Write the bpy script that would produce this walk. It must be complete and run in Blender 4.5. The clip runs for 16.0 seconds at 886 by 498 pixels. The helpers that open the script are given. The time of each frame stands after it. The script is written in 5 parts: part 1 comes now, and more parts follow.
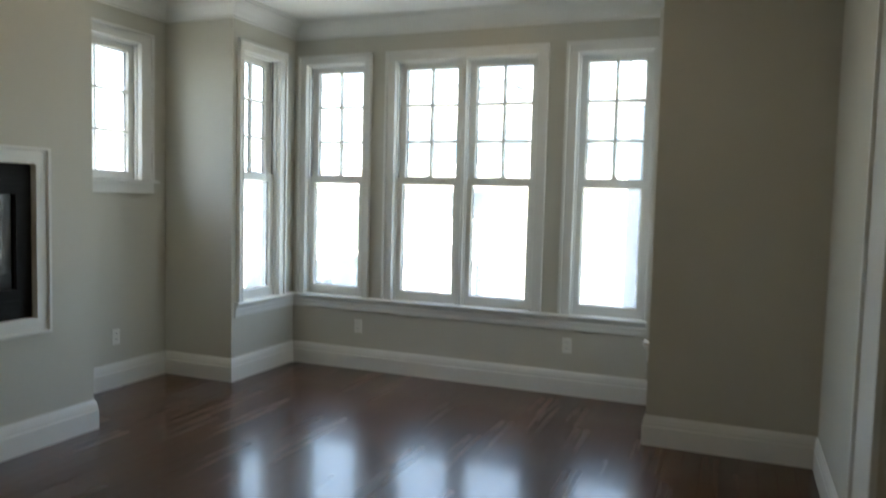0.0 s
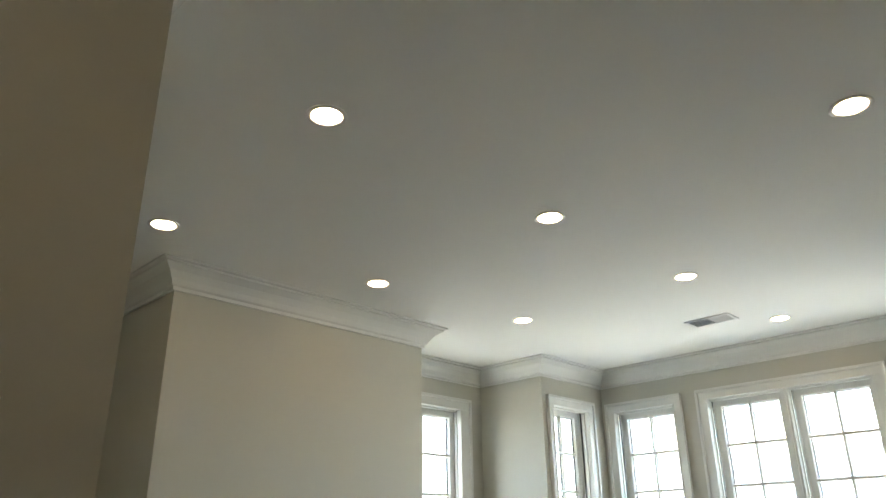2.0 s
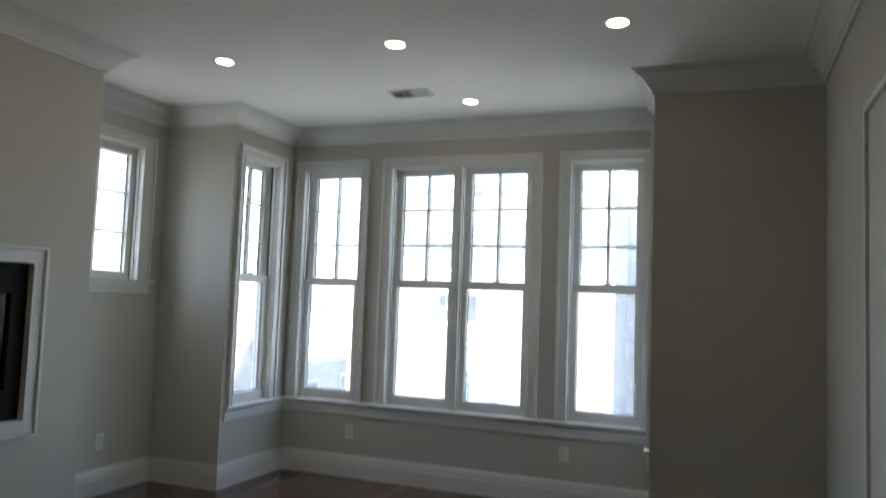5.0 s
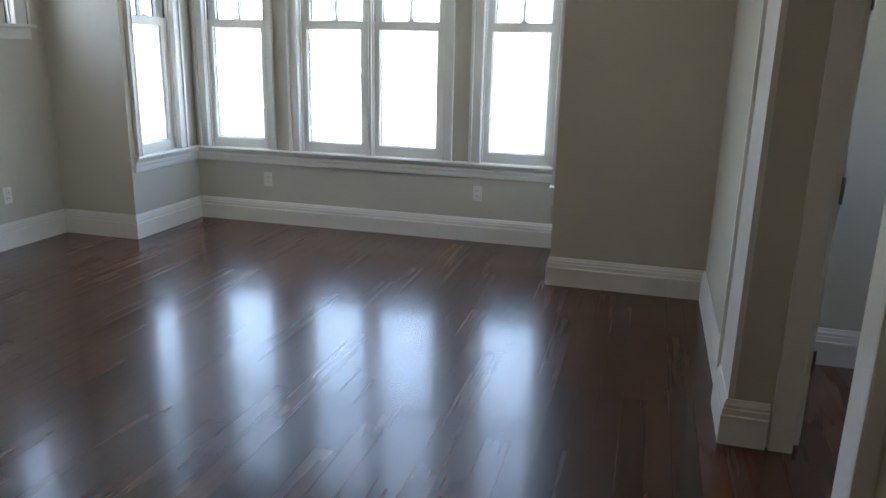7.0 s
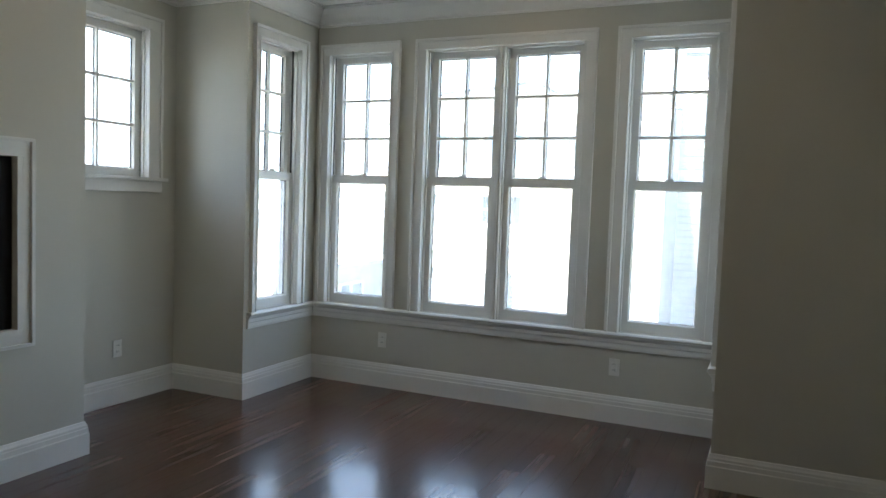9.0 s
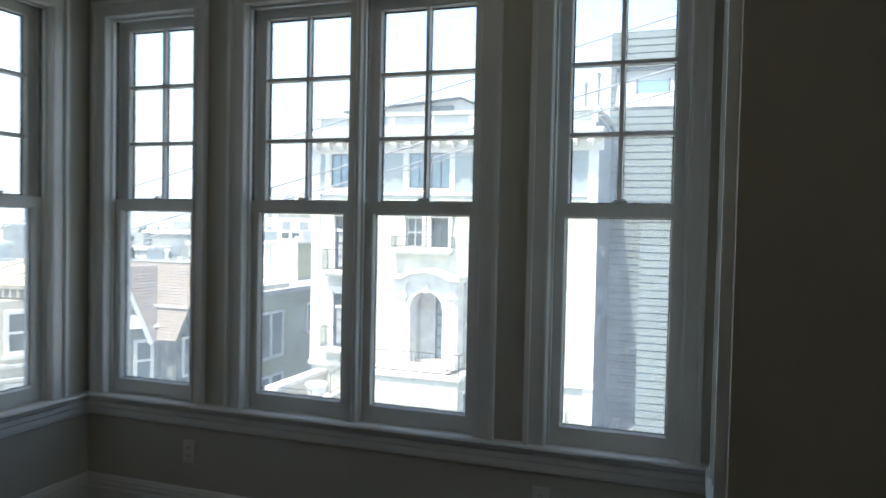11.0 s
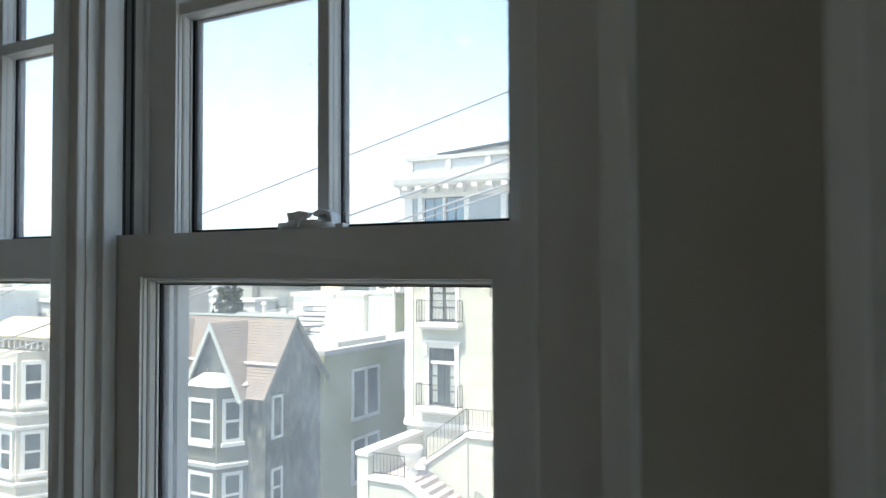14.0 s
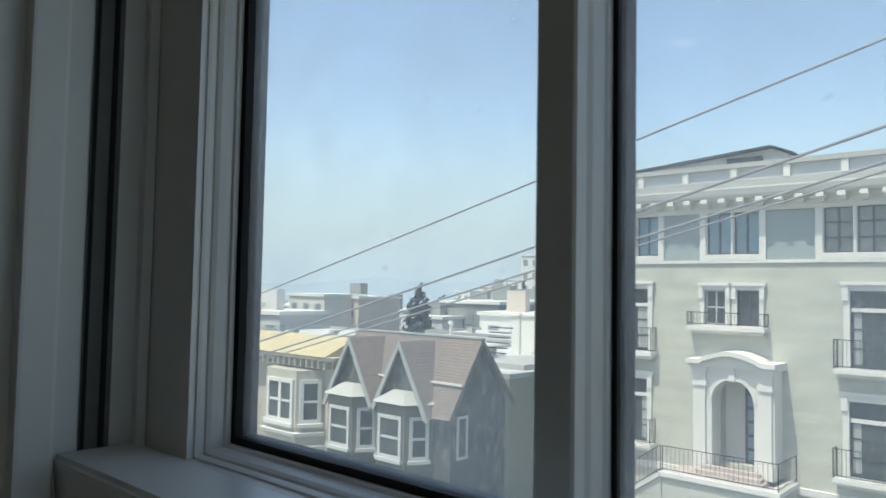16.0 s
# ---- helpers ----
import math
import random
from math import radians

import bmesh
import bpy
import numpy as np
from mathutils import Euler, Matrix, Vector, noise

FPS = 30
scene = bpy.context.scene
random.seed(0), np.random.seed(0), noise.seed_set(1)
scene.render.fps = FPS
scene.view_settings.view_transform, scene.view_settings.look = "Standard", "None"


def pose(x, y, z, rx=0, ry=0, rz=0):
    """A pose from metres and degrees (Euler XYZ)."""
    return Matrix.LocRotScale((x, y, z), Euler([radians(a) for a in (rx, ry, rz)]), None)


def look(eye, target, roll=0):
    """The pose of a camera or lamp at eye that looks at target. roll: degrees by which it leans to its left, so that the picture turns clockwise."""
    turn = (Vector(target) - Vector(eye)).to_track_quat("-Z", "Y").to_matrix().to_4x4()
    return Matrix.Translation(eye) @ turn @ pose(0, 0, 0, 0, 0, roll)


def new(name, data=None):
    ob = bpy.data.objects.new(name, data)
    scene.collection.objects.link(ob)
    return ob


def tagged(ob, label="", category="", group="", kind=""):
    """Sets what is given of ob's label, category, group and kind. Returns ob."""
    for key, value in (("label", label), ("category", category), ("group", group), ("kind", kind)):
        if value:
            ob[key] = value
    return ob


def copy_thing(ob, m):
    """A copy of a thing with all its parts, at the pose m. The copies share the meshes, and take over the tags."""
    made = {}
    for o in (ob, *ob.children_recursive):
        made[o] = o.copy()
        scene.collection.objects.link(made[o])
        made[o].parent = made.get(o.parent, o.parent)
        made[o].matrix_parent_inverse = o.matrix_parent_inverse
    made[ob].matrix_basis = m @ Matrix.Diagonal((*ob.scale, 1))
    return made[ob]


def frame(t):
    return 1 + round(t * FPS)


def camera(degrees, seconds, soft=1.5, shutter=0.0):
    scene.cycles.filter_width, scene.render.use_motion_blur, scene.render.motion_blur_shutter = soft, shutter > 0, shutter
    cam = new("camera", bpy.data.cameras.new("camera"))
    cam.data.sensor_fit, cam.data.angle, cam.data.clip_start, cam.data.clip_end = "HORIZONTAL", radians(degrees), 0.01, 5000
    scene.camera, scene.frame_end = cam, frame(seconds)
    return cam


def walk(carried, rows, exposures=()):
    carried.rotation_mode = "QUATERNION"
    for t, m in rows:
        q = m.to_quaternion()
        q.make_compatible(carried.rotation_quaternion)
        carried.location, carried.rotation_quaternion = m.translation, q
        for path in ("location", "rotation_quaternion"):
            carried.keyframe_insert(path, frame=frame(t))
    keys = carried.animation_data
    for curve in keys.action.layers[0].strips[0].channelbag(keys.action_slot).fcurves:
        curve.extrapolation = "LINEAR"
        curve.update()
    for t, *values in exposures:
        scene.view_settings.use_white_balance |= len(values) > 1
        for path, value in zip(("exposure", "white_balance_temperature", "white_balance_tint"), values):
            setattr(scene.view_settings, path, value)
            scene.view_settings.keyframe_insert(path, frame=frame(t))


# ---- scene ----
cam = camera(62.2, 16.0, soft=1.35, shutter=0.4)
PATH = [
    (0, (3.528, -5.352, 1.432), (2.785, -3.501, 1.296), 1.5),
    (0.5, (3.479, -5.357, 1.459), (2.592, -3.568, 1.57), 1.2),
    (1, (3.49, -5.359, 1.49), (2.404, -3.717, 1.841), -0.8),
    (1.5, (3.452, -5.376, 1.508), (2.17, -3.985, 2.158), -2.0),
    (2, (3.479, -5.405, 1.493), (2.175, -4.089, 2.245), -0.7),
    (2.5, (3.508, -5.369, 1.507), (2.418, -3.864, 2.248), 0.0),
    (3, (3.528, -5.358, 1.517), (2.636, -3.773, 2.349), 0.1),
    (3.5, (3.515, -5.372, 1.548), (2.728, -3.821, 2.535), -0.1),
    (4, (3.556, -5.372, 1.516), (2.807, -3.782, 2.471), 0.1),
    (4.5, (3.575, -5.31, 1.429), (2.838, -3.53, 1.967), 1.6),
    (5, (3.474, -5.385, 1.433), (2.756, -3.525, 1.578), 2.1),
    (7.5, (3.614, -5.315, 1.384), (3.115, -3.456, 0.841), 1.3),
    (8, (3.558, -5.303, 1.37), (2.852, -3.479, 0.952), 1.2),
    (8.5, (3.421, -5.151, 1.386), (2.599, -3.336, 1.218), 1.8),
    (11, (2.982, -2.974, 1.498), (2.321, -1.088, 1.434), 1.2),
    (11.5, (2.881, -2.465, 1.507), (2.363, -0.534, 1.468), -0.1),
    (12, (2.84, -1.981, 1.52), (2.267, -0.065, 1.531), -1.6),
    (12.5, (2.772, -1.558, 1.522), (2.203, 0.359, 1.535), 0.4),
    (13, (2.632, -1.163, 1.532), (1.97, 0.724, 1.498), -0.6),
    (13.5, (2.491, -0.799, 1.55), (1.586, 0.984, 1.566), 0.3),
    (14, (2.313, -0.569, 1.554), (1.384, 1.201, 1.612), -0.2),
    (14.5, (2.133, -0.385, 1.568), (1.211, 1.39, 1.578), -1.9),
    (15, (2.049, -0.216, 1.618), (0.915, 1.432, 1.618), -0.9),
    (15.5, (1.986, -0.137, 1.66), (0.721, 1.409, 1.752), 0.7),
    (16, (1.954, -0.117, 1.688), (0.614, 1.364, 1.794), 1.0),
]
EXPOSURE = [(0, 3.71, 7330, 8), (0.5, 2.69, 7380, 5), (1, 2.47, 7580, 7), (1.5, 3.54, 7520, 4), (2, 4.39, 7480, 8), (2.5, 4.31, 7460, 11), (3, 4.43, 7200, 10), (3.5, 4.66, 7130, 12),
            (4, 4.96, 6880, 16), (4.5, 4.46, 6670, 14), (5, 3.24, 6870, 13), (7.3, 4.41, 6870, 12), (8, 4.99, 6920, 12), (8.5, 4.25, 6970, 12), (8.7, 3.93, 6970, 11), (10.8, 2.01, 6770, 9),
            (11.5, 1.81, 6720, 9), (12, 1.76, 6820, 10), (13, 1.66, 6970, 10), (14, 1.71, 6950, 9), (14.5, 1.58, 7100, 9), (15, 1.46, 6960, 12), (15.5, 1.06, 6900, 6), (16, 0.74, 6810, 6)]
walk(cam, [(t, look(e, a, r)) for t, e, a, r in PATH], EXPOSURE)

# ---- light ----
world = bpy.data.worlds.new("world")
scene.world = world
world.use_nodes = True
_n = world.node_tree.nodes
sky = _n.new("ShaderNodeTexSky")
sky.sky_type, sky.sun_disc = "NISHITA", False
sky.sun_elevation, sky.sun_rotation = radians(66.9), radians(200.6)
sky.air_density, sky.dust_density, sky.ozone_density = 1.1, 1.5, 1.2
world.node_tree.links.new(sky.outputs[0], _n["Background"].inputs["Color"])
_n["Background"].inputs["Strength"].default_value = 0.15
sun = new("sun", bpy.data.lights.new("sun", "SUN"))
sun.data.energy, sun.data.angle, sun.data.color = 3.3, radians(0.5), (1.0, 0.95, 0.86)
sun.matrix_world = look((-4.9, -16, 40), (0, 0, 0))


# ---- materials ----
def mat(name, color, rough=0.6, metal=0.0, var=0.08, scale=6.0, fine=60.0, bump=0.15, stretch=(1, 1, 1), per_object=0.0, per_island=0.0, coat=0.0, stain=None, spec=0.5):
    """A surface with coarse and fine variation of its colour, gloss and relief."""
    m = bpy.data.materials.new(name)
    m.use_nodes = True
    n, l = m.node_tree.nodes, m.node_tree.links
    b = n["Principled BSDF"]
    co = n.new("ShaderNodeTexCoord")
    mp = n.new("ShaderNodeMapping")
    mp.inputs["Scale"].default_value = stretch
    l.new(co.outputs["Object"], mp.inputs["Vector"])
    big, small = n.new("ShaderNodeTexNoise"), n.new("ShaderNodeTexNoise")
    for t, sc, d in ((big, scale, 5), (small, fine, 3)):
        t.inputs["Scale"].default_value, t.inputs["Detail"].default_value = sc, d
        l.new(mp.outputs[0], t.inputs["Vector"])
    add = n.new("ShaderNodeMath")
    add.operation = "MULTIPLY_ADD"
    l.new(small.outputs["Fac"], add.inputs[0])
    add.inputs[1].default_value = 0.5
    l.new(big.outputs["Fac"], add.inputs[2])
    rng = n.new("ShaderNodeMapRange")
    rng.inputs["From Min"].default_value, rng.inputs["From Max"].default_value = 0.4, 1.1
    rng.inputs["To Min"].default_value, rng.inputs["To Max"].default_value = 1 - var, 1 + var
    l.new(add.outputs[0], rng.inputs["Value"])
    value = rng.outputs[0]
    for amount, node, socket in ((per_object, "ShaderNodeObjectInfo", "Random"), (per_island, "ShaderNodeNewGeometry", "Random Per Island")):
        if amount:
            o, r2, mu = n.new(node), n.new("ShaderNodeMapRange"), n.new("ShaderNodeMath")
            r2.inputs["To Min"].default_value, r2.inputs["To Max"].default_value = 1 - amount, 1 + amount
            l.new(o.outputs[socket], r2.inputs["Value"])
            mu.operation = "MULTIPLY"
            l.new(value, mu.inputs[0])
            l.new(r2.outputs[0], mu.inputs[1])
            value = mu.outputs[0]
    mix = n.new("ShaderNodeVectorMath")
    mix.operation = "SCALE"
    mix.inputs[0].default_value = color
    l.new(value, mix.inputs["Scale"])
    out = mix.outputs[0]
    if stain:
        mm, ramp = n.new("ShaderNodeMix"), n.new("ShaderNodeMapRange")
        mm.data_type = "RGBA"
        ramp.inputs["From Min"].default_value, ramp.inputs["From Max"].default_value = 0.5, 0.75
        l.new(big.outputs["Fac"], ramp.inputs["Value"])
        l.new(ramp.outputs[0], mm.inputs[0])
        l.new(out, mm.inputs[6])
        mm.inputs[7].default_value = (*stain, 1)
        out = mm.outputs[2]
    l.new(out, b.inputs["Base Color"])
    rr = n.new("ShaderNodeMapRange")
    rr.inputs["To Min"].default_value, rr.inputs["To Max"].default_value = max(0.02, rough - 0.07), min(1, rough + 0.07)
    l.new(big.outputs["Fac"], rr.inputs["Value"])
    l.new(rr.outputs[0], b.inputs["Roughness"])
    b.inputs["Metallic"].default_value, b.inputs["Coat Weight"].default_value = metal, coat
    b.inputs["Specular IOR Level"].default_value = spec
    b.inputs["Coat Roughness"].default_value = 0.12
    if bump:
        bp = n.new("ShaderNodeBump")
        bp.inputs["Strength"].default_value, bp.inputs["Distance"].default_value = bump, 0.004
        l.new(add.outputs[0], bp.inputs["Height"])
        l.new(bp.outputs[0], b.inputs["Normal"])
    return m


def glow(name, color, strength):
    m = bpy.data.materials.new(name)
    m.use_nodes = True
    b = m.node_tree.nodes["Principled BSDF"]
    b.inputs["Base Color"].default_value = (0, 0, 0, 1)
    b.inputs["Emission Color"].default_value = (*color, 1)
    b.inputs["Emission Strength"].default_value = strength
    return m


def clear(name, tint=(1, 1, 1), haze=0.0):
    """Window glass: clear, with the reflection that glass has, a little dust and a veil for glare."""
    m = bpy.data.materials.new(name)
    m.use_nodes = True
    n, l = m.node_tree.nodes, m.node_tree.links
    tr, gl, fr, mx = n.new("ShaderNodeBsdfTransparent"), n.new("ShaderNodeBsdfGlossy"), n.new("ShaderNodeLayerWeight"), n.new("ShaderNodeMixShader")
    pw, sc = n.new("ShaderNodeMath"), n.new("ShaderNodeMath")
    pw.operation, sc.operation = "POWER", "MULTIPLY_ADD"
    pw.inputs[1].default_value, sc.inputs[1].default_value, sc.inputs[2].default_value = 5.0, 0.9, 0.02
    tr.inputs[0].default_value = (*tint, 1)
    gl.inputs["Roughness"].default_value = 0.0
    fr.inputs[0].default_value = 0.5
    l.new(fr.outputs["Facing"], pw.inputs[0])
    l.new(pw.outputs[0], sc.inputs[0])
    l.new(sc.outputs[0], mx.inputs[0])
    l.new(tr.outputs[0], mx.inputs[1])
    l.new(gl.outputs[0], mx.inputs[2])
    out = mx.outputs[0]
    if haze:
        # Translucent veil imitates glare over the view; the fine specks are dust.
        df, m2, no, mr = n.new("ShaderNodeBsdfTranslucent"), n.new("ShaderNodeMixShader"), n.new("ShaderNodeTexNoise"), n.new("ShaderNodeMapRange")
        co = n.new("ShaderNodeTexCoord")
        l.new(co.outputs["Object"], no.inputs["Vector"])
        no.inputs["Scale"].default_value, no.inputs["Detail"].default_value = 22, 8
        mr.inputs["From Min"].default_value, mr.inputs["From Max"].default_value = 0.38, 0.72
        mr.inputs["To Min"].default_value, mr.inputs["To Max"].default_value = haze * 0.78, haze * 1.3
        l.new(no.outputs["Fac"], mr.inputs["Value"])
        n2, mr2, ad = n.new("ShaderNodeTexNoise"), n.new("ShaderNodeMapRange"), n.new("ShaderNodeMath")
        l.new(co.outputs["Object"], n2.inputs["Vector"])
        n2.inputs["Scale"].default_value, n2.inputs["Detail"].default_value = 120, 1
        mr2.inputs["From Min"].default_value, mr2.inputs["From Max"].default_value, mr2.inputs["To Max"].default_value = 0.74, 0.8, 0.12
        l.new(n2.outputs["Fac"], mr2.inputs["Value"])
        l.new(mr.outputs[0], ad.inputs[0])
        l.new(mr2.outputs[0], ad.inputs[1])
        l.new(ad.outputs[0], m2.inputs[0])
        l.new(out, m2.inputs[1])
        l.new(df.outputs[0], m2.inputs[2])
        df.inputs[0].default_value = (0.85, 0.87, 0.9, 1)
        out = m2.outputs[0]
    l.new(out, n["Material Output"].inputs["Surface"])
    return m


PAINT = mat("greige_wall_paint", (0.53, 0.513, 0.447), 0.62, var=0.03, scale=2.5, fine=180, bump=0.12)
CEIL = mat("ceiling_paint", (0.85, 0.845, 0.81), 0.8, var=0.02, scale=2, fine=160, bump=0.1)
TRIM = mat("white_trim_paint", (0.72, 0.715, 0.685), 0.34, var=0.05, scale=4, fine=70, bump=0.08)
WOOD = mat("dark_walnut", (0.074, 0.029, 0.016), 0.27, var=0.16, scale=0.8, fine=3, bump=0.04, stretch=(14, 0.55, 14), per_object=0.46, coat=0.35)
WOOD_FAR = mat("dark_walnut_joined", (0.074, 0.029, 0.016), 0.27, var=0.2, scale=0.9, fine=6, bump=0.05, stretch=(12, 1, 12), per_island=0.4, coat=0.35)
JOINT = mat("floor_joint", (0.012, 0.007, 0.005), 0.7)
BLACK = mat("black_metal", (0.01, 0.01, 0.011), 0.6, var=0.2, spec=0.15)
SOOT = mat("firebox_lining", (0.02, 0.02, 0.022), 0.7, var=0.3, scale=8)
GLASS = clear("window_glass", (0.97, 0.985, 0.98), 0.165)
DARKGLASS = mat("dark_glass", (0.006, 0.006, 0.008), 0.03, var=0.05, bump=0, spec=0.9)
SPACER = mat("black_spacer", (0.012, 0.012, 0.013), 0.6, var=0.1, spec=0.2)
TRACK = mat("grey_weatherstrip", (0.13, 0.13, 0.122), 0.6, var=0.2, fine=90, spec=0.3)
LATCH = mat("pale_satin_metal", (0.66, 0.65, 0.62), 0.38, metal=0.25, var=0.06, fine=200, bump=0.04)
VINYL = mat("grey_outer_jamb", (0.3, 0.3, 0.28), 0.6, var=0.2, scale=5, fine=80)
STEEL = mat("hinge_steel", (0.25, 0.24, 0.22), 0.35, metal=0.9, var=0.1)
PLATE = mat("outlet_plastic", (0.72, 0.71, 0.66), 0.35, var=0.02, bump=0)
SLOT = mat("slot_dark", (0.02, 0.02, 0.02), 0.6, bump=0)
BULB = glow("lamp_lens", (1.0, 0.8, 0.55), 2.2)


# ---- mesh helpers ----
def box(bm, x0, x1, y0, y1, z0, z1, bevel=0.0):
    v = bmesh.ops.create_cube(bm, size=1, matrix=Matrix.Translation(((x0 + x1) / 2, (y0 + y1) / 2, (z0 + z1) / 2)) @ Matrix.Diagonal((abs(x1 - x0), abs(y1 - y0), abs(z1 - z0), 1)))["verts"]
    if bevel:
        e = list({e for w in v for e in w.link_edges})
        bmesh.ops.bevel(bm, geom=e, offset=bevel, segments=2, affect="EDGES", profile=0.7)


def boxes(*rows, bevel=0.0):
    bm = bmesh.new()
    for r in rows:
        box(bm, *r, bevel=bevel)
    return bm


def cyl(bm, p, q, r0, r1=None, n=16):
    p, q = Vector(p), Vector(q)
    m = Matrix.Translation((p + q) / 2) @ (q - p).to_track_quat("Z", "Y").to_matrix().to_4x4()
    bmesh.ops.create_cone(bm, cap_ends=True, segments=n, radius1=r0, radius2=r0 if r1 is None else r1, depth=(q - p).length, matrix=m)


def sweep(bm, profile, path, closed=False):
    """A moulding: a profile of (out, up) carried along a level path of (x, y, z), mitred at its corners. Out is to the right of the way."""
    pts = [Vector(p) for p in path]
    rings = []
    for i, p in enumerate(pts):
        a = (p - pts[i - 1]) if (i or closed) else (pts[1] - p)
        b = (pts[(i + 1) % len(pts)] - p) if (i < len(pts) - 1 or closed) else a
        na, nb = Vector((a.y, -a.x, 0)).normalized(), Vector((b.y, -b.x, 0)).normalized()
        m = (na + nb).normalized()
        m /= max(0.3, m.dot(na))
        rings.append([bm.verts.new(p + m * o + Vector((0, 0, u))) for o, u in profile])
    k = len(profile)
    for i in range(len(rings) - (0 if closed else 1)):
        r, s = rings[i], rings[(i + 1) % len(rings)]
        for j in range(k):
            bm.faces.new((r[j], r[(j + 1) % k], s[(j + 1) % k], s[j]))
    if not closed:
        bm.faces.new(rings[0])
        bm.faces.new(rings[-1][::-1])
    bmesh.ops.recalc_face_normals(bm, faces=bm.faces[:])


def prism(bm, outline, axis, a, b):
    """An outline in the other two axes, drawn out along one axis from a to b."""
    def at(p, c):
        return {"x": (c, p[0], p[1]), "y": (p[0], c, p[1]), "z": (p[0], p[1], c)}[axis]
    lo, hi = [bm.verts.new(at(p, a)) for p in outline], [bm.verts.new(at(p, b)) for p in outline]
    k = len(outline)
    fs = [bm.faces.new(lo), bm.faces.new(hi[::-1])]
    for i in range(k):
        fs.append(bm.faces.new((lo[i], hi[i], hi[(i + 1) % k], lo[(i + 1) % k])))
    bmesh.ops.recalc_face_normals(bm, faces=fs)


def holed(bm, u0, u1, z0, z1, d0, d1, holes):
    """A wall in (u, depth, z) with openings (ua, ub, za, zb) right through it."""
    us = sorted({u0, u1, *[h[0] for h in holes], *[h[1] for h in holes]})
    zs = sorted({z0, z1, *[h[2] for h in holes], *[h[3] for h in holes]})
    us, zs = [u for u in us if u0 <= u <= u1], [z for z in zs if z0 <= z <= z1]

    def solid(i, j):
        if not (0 <= i < len(us) - 1 and 0 <= j < len(zs) - 1):
            return False
        u, z = (us[i] + us[i + 1]) / 2, (zs[j] + zs[j + 1]) / 2
        return not any(h[0] < u < h[1] and h[2] < z < h[3] for h in holes)
    memo = {}

    def v(i, j, d):
        if (i, j, d) not in memo:
            memo[i, j, d] = bm.verts.new((us[i], d, zs[j]))
        return memo[i, j, d]
    fs = []
    for i in range(len(us) - 1):
        for j in range(len(zs) - 1):
            if not solid(i, j):
                continue
            fs.append(bm.faces.new((v(i, j, d0), v(i + 1, j, d0), v(i + 1, j + 1, d0), v(i, j + 1, d0))))
            fs.append(bm.faces.new((v(i, j, d1), v(i, j + 1, d1), v(i + 1, j + 1, d1), v(i + 1, j, d1))))
            for di, dj, a, b in ((-1, 0, (i, j), (i, j + 1)), (1, 0, (i + 1, j + 1), (i + 1, j)), (0, -1, (i + 1, j), (i, j)), (0, 1, (i, j + 1), (i + 1, j + 1))):
                if not solid(i + di, j + dj):
                    fs.append(bm.faces.new((v(*a, d0), v(*b, d0), v(*b, d1), v(*a, d1))))
    bmesh.ops.recalc_face_normals(bm, faces=fs)


def mesh(name, bm, material, smooth=False):
    me = bpy.data.meshes.new(name)
    bm.to_mesh(me)
    bm.free()
    me.materials.append(material)
    if smooth:
        for p in me.polygons:
            p.use_smooth = True
    return me


def part(name, bm, material, parent, label="", smooth=False):
    ob = new(name, mesh(name, bm, material, smooth))
    ob.parent = parent
    return tagged(ob, label)


def thing(name, m, label, category, group="", kind=""):
    ob = new(name)
    ob.empty_display_size = 0.1
    ob.matrix_world = m
    return tagged(ob, label, category, group, kind)


def structure(name, bm, material, label, category):
    return tagged(new(name, mesh(name, bm, material)), label, category, kind="structure")


def turned(bm, m):
    bmesh.ops.transform(bm, matrix=m, verts=bm.verts[:])
    return bm


# ---- the room ----
H, FACE_R, BACK = 2.86, 3.99, -8.4
Y_BAY, Y_RIGHT = -0.83, -0.893
X_BAY, X_ALC, T = 3.07, -0.634, 0.16
Z_SILL, Z_HEAD = 0.605, 2.51

bm = bmesh.new()
holed(bm, -T, X_BAY + T, 0, H, 0, T, [(0.125, 0.655, Z_SILL, Z_HEAD), (0.944, 2.096, Z_SILL, Z_HEAD), (2.402, 2.928, Z_SILL, Z_HEAD)])
structure("wall_north", bm, PAINT, "greige painted bay wall under tall white windows", "wall")
bm = bmesh.new()
holed(bm, Y_BAY, 0, 0, H, 0, T, [(-0.715, -0.245, Z_SILL, Z_HEAD)])
structure("wall_bay_west", turned(bm, pose(0, 0, 0, 0, 0, 90)), PAINT, "greige painted side wall of the window bay", "wall")
bm = bmesh.new()
holed(bm, 0, -Y_RIGHT, 0, H, 0, T, [(0.245, 0.715, Z_SILL, Z_HEAD)])
structure("wall_bay_east", turned(bm, pose(X_BAY, 0, 0, 0, 0, -90)), PAINT, "greige painted side wall of the window bay", "wall")
structure("wall_alcove", boxes((X_ALC - T, -T, Y_BAY, Y_BAY + T, 0, H)), PAINT, "greige painted wall beside the window bay", "wall")
bm = bmesh.new()
holed(bm, BACK, Y_BAY, 0, H, 0, T, [(-1.8, -1.10, 1.515, Z_HEAD)])
structure("wall_west", turned(bm, pose(X_ALC, 0, 0, 0, 0, 90)), PAINT, "greige painted side wall with a small high window", "wall")
FP = (-3.41, -2.515, 0.735, 1.56)
bm = bmesh.new()
holed(bm, -3.85, -2.11, 0, H, 0, 0.12, [FP])
turned(bm, pose(0, 0, 0, 0, 0, 90))
box(bm, X_ALC, -0.12, -2.23, -2.11, 0, H)
box(bm, X_ALC, -0.12, -3.85, -3.73, 0, H)
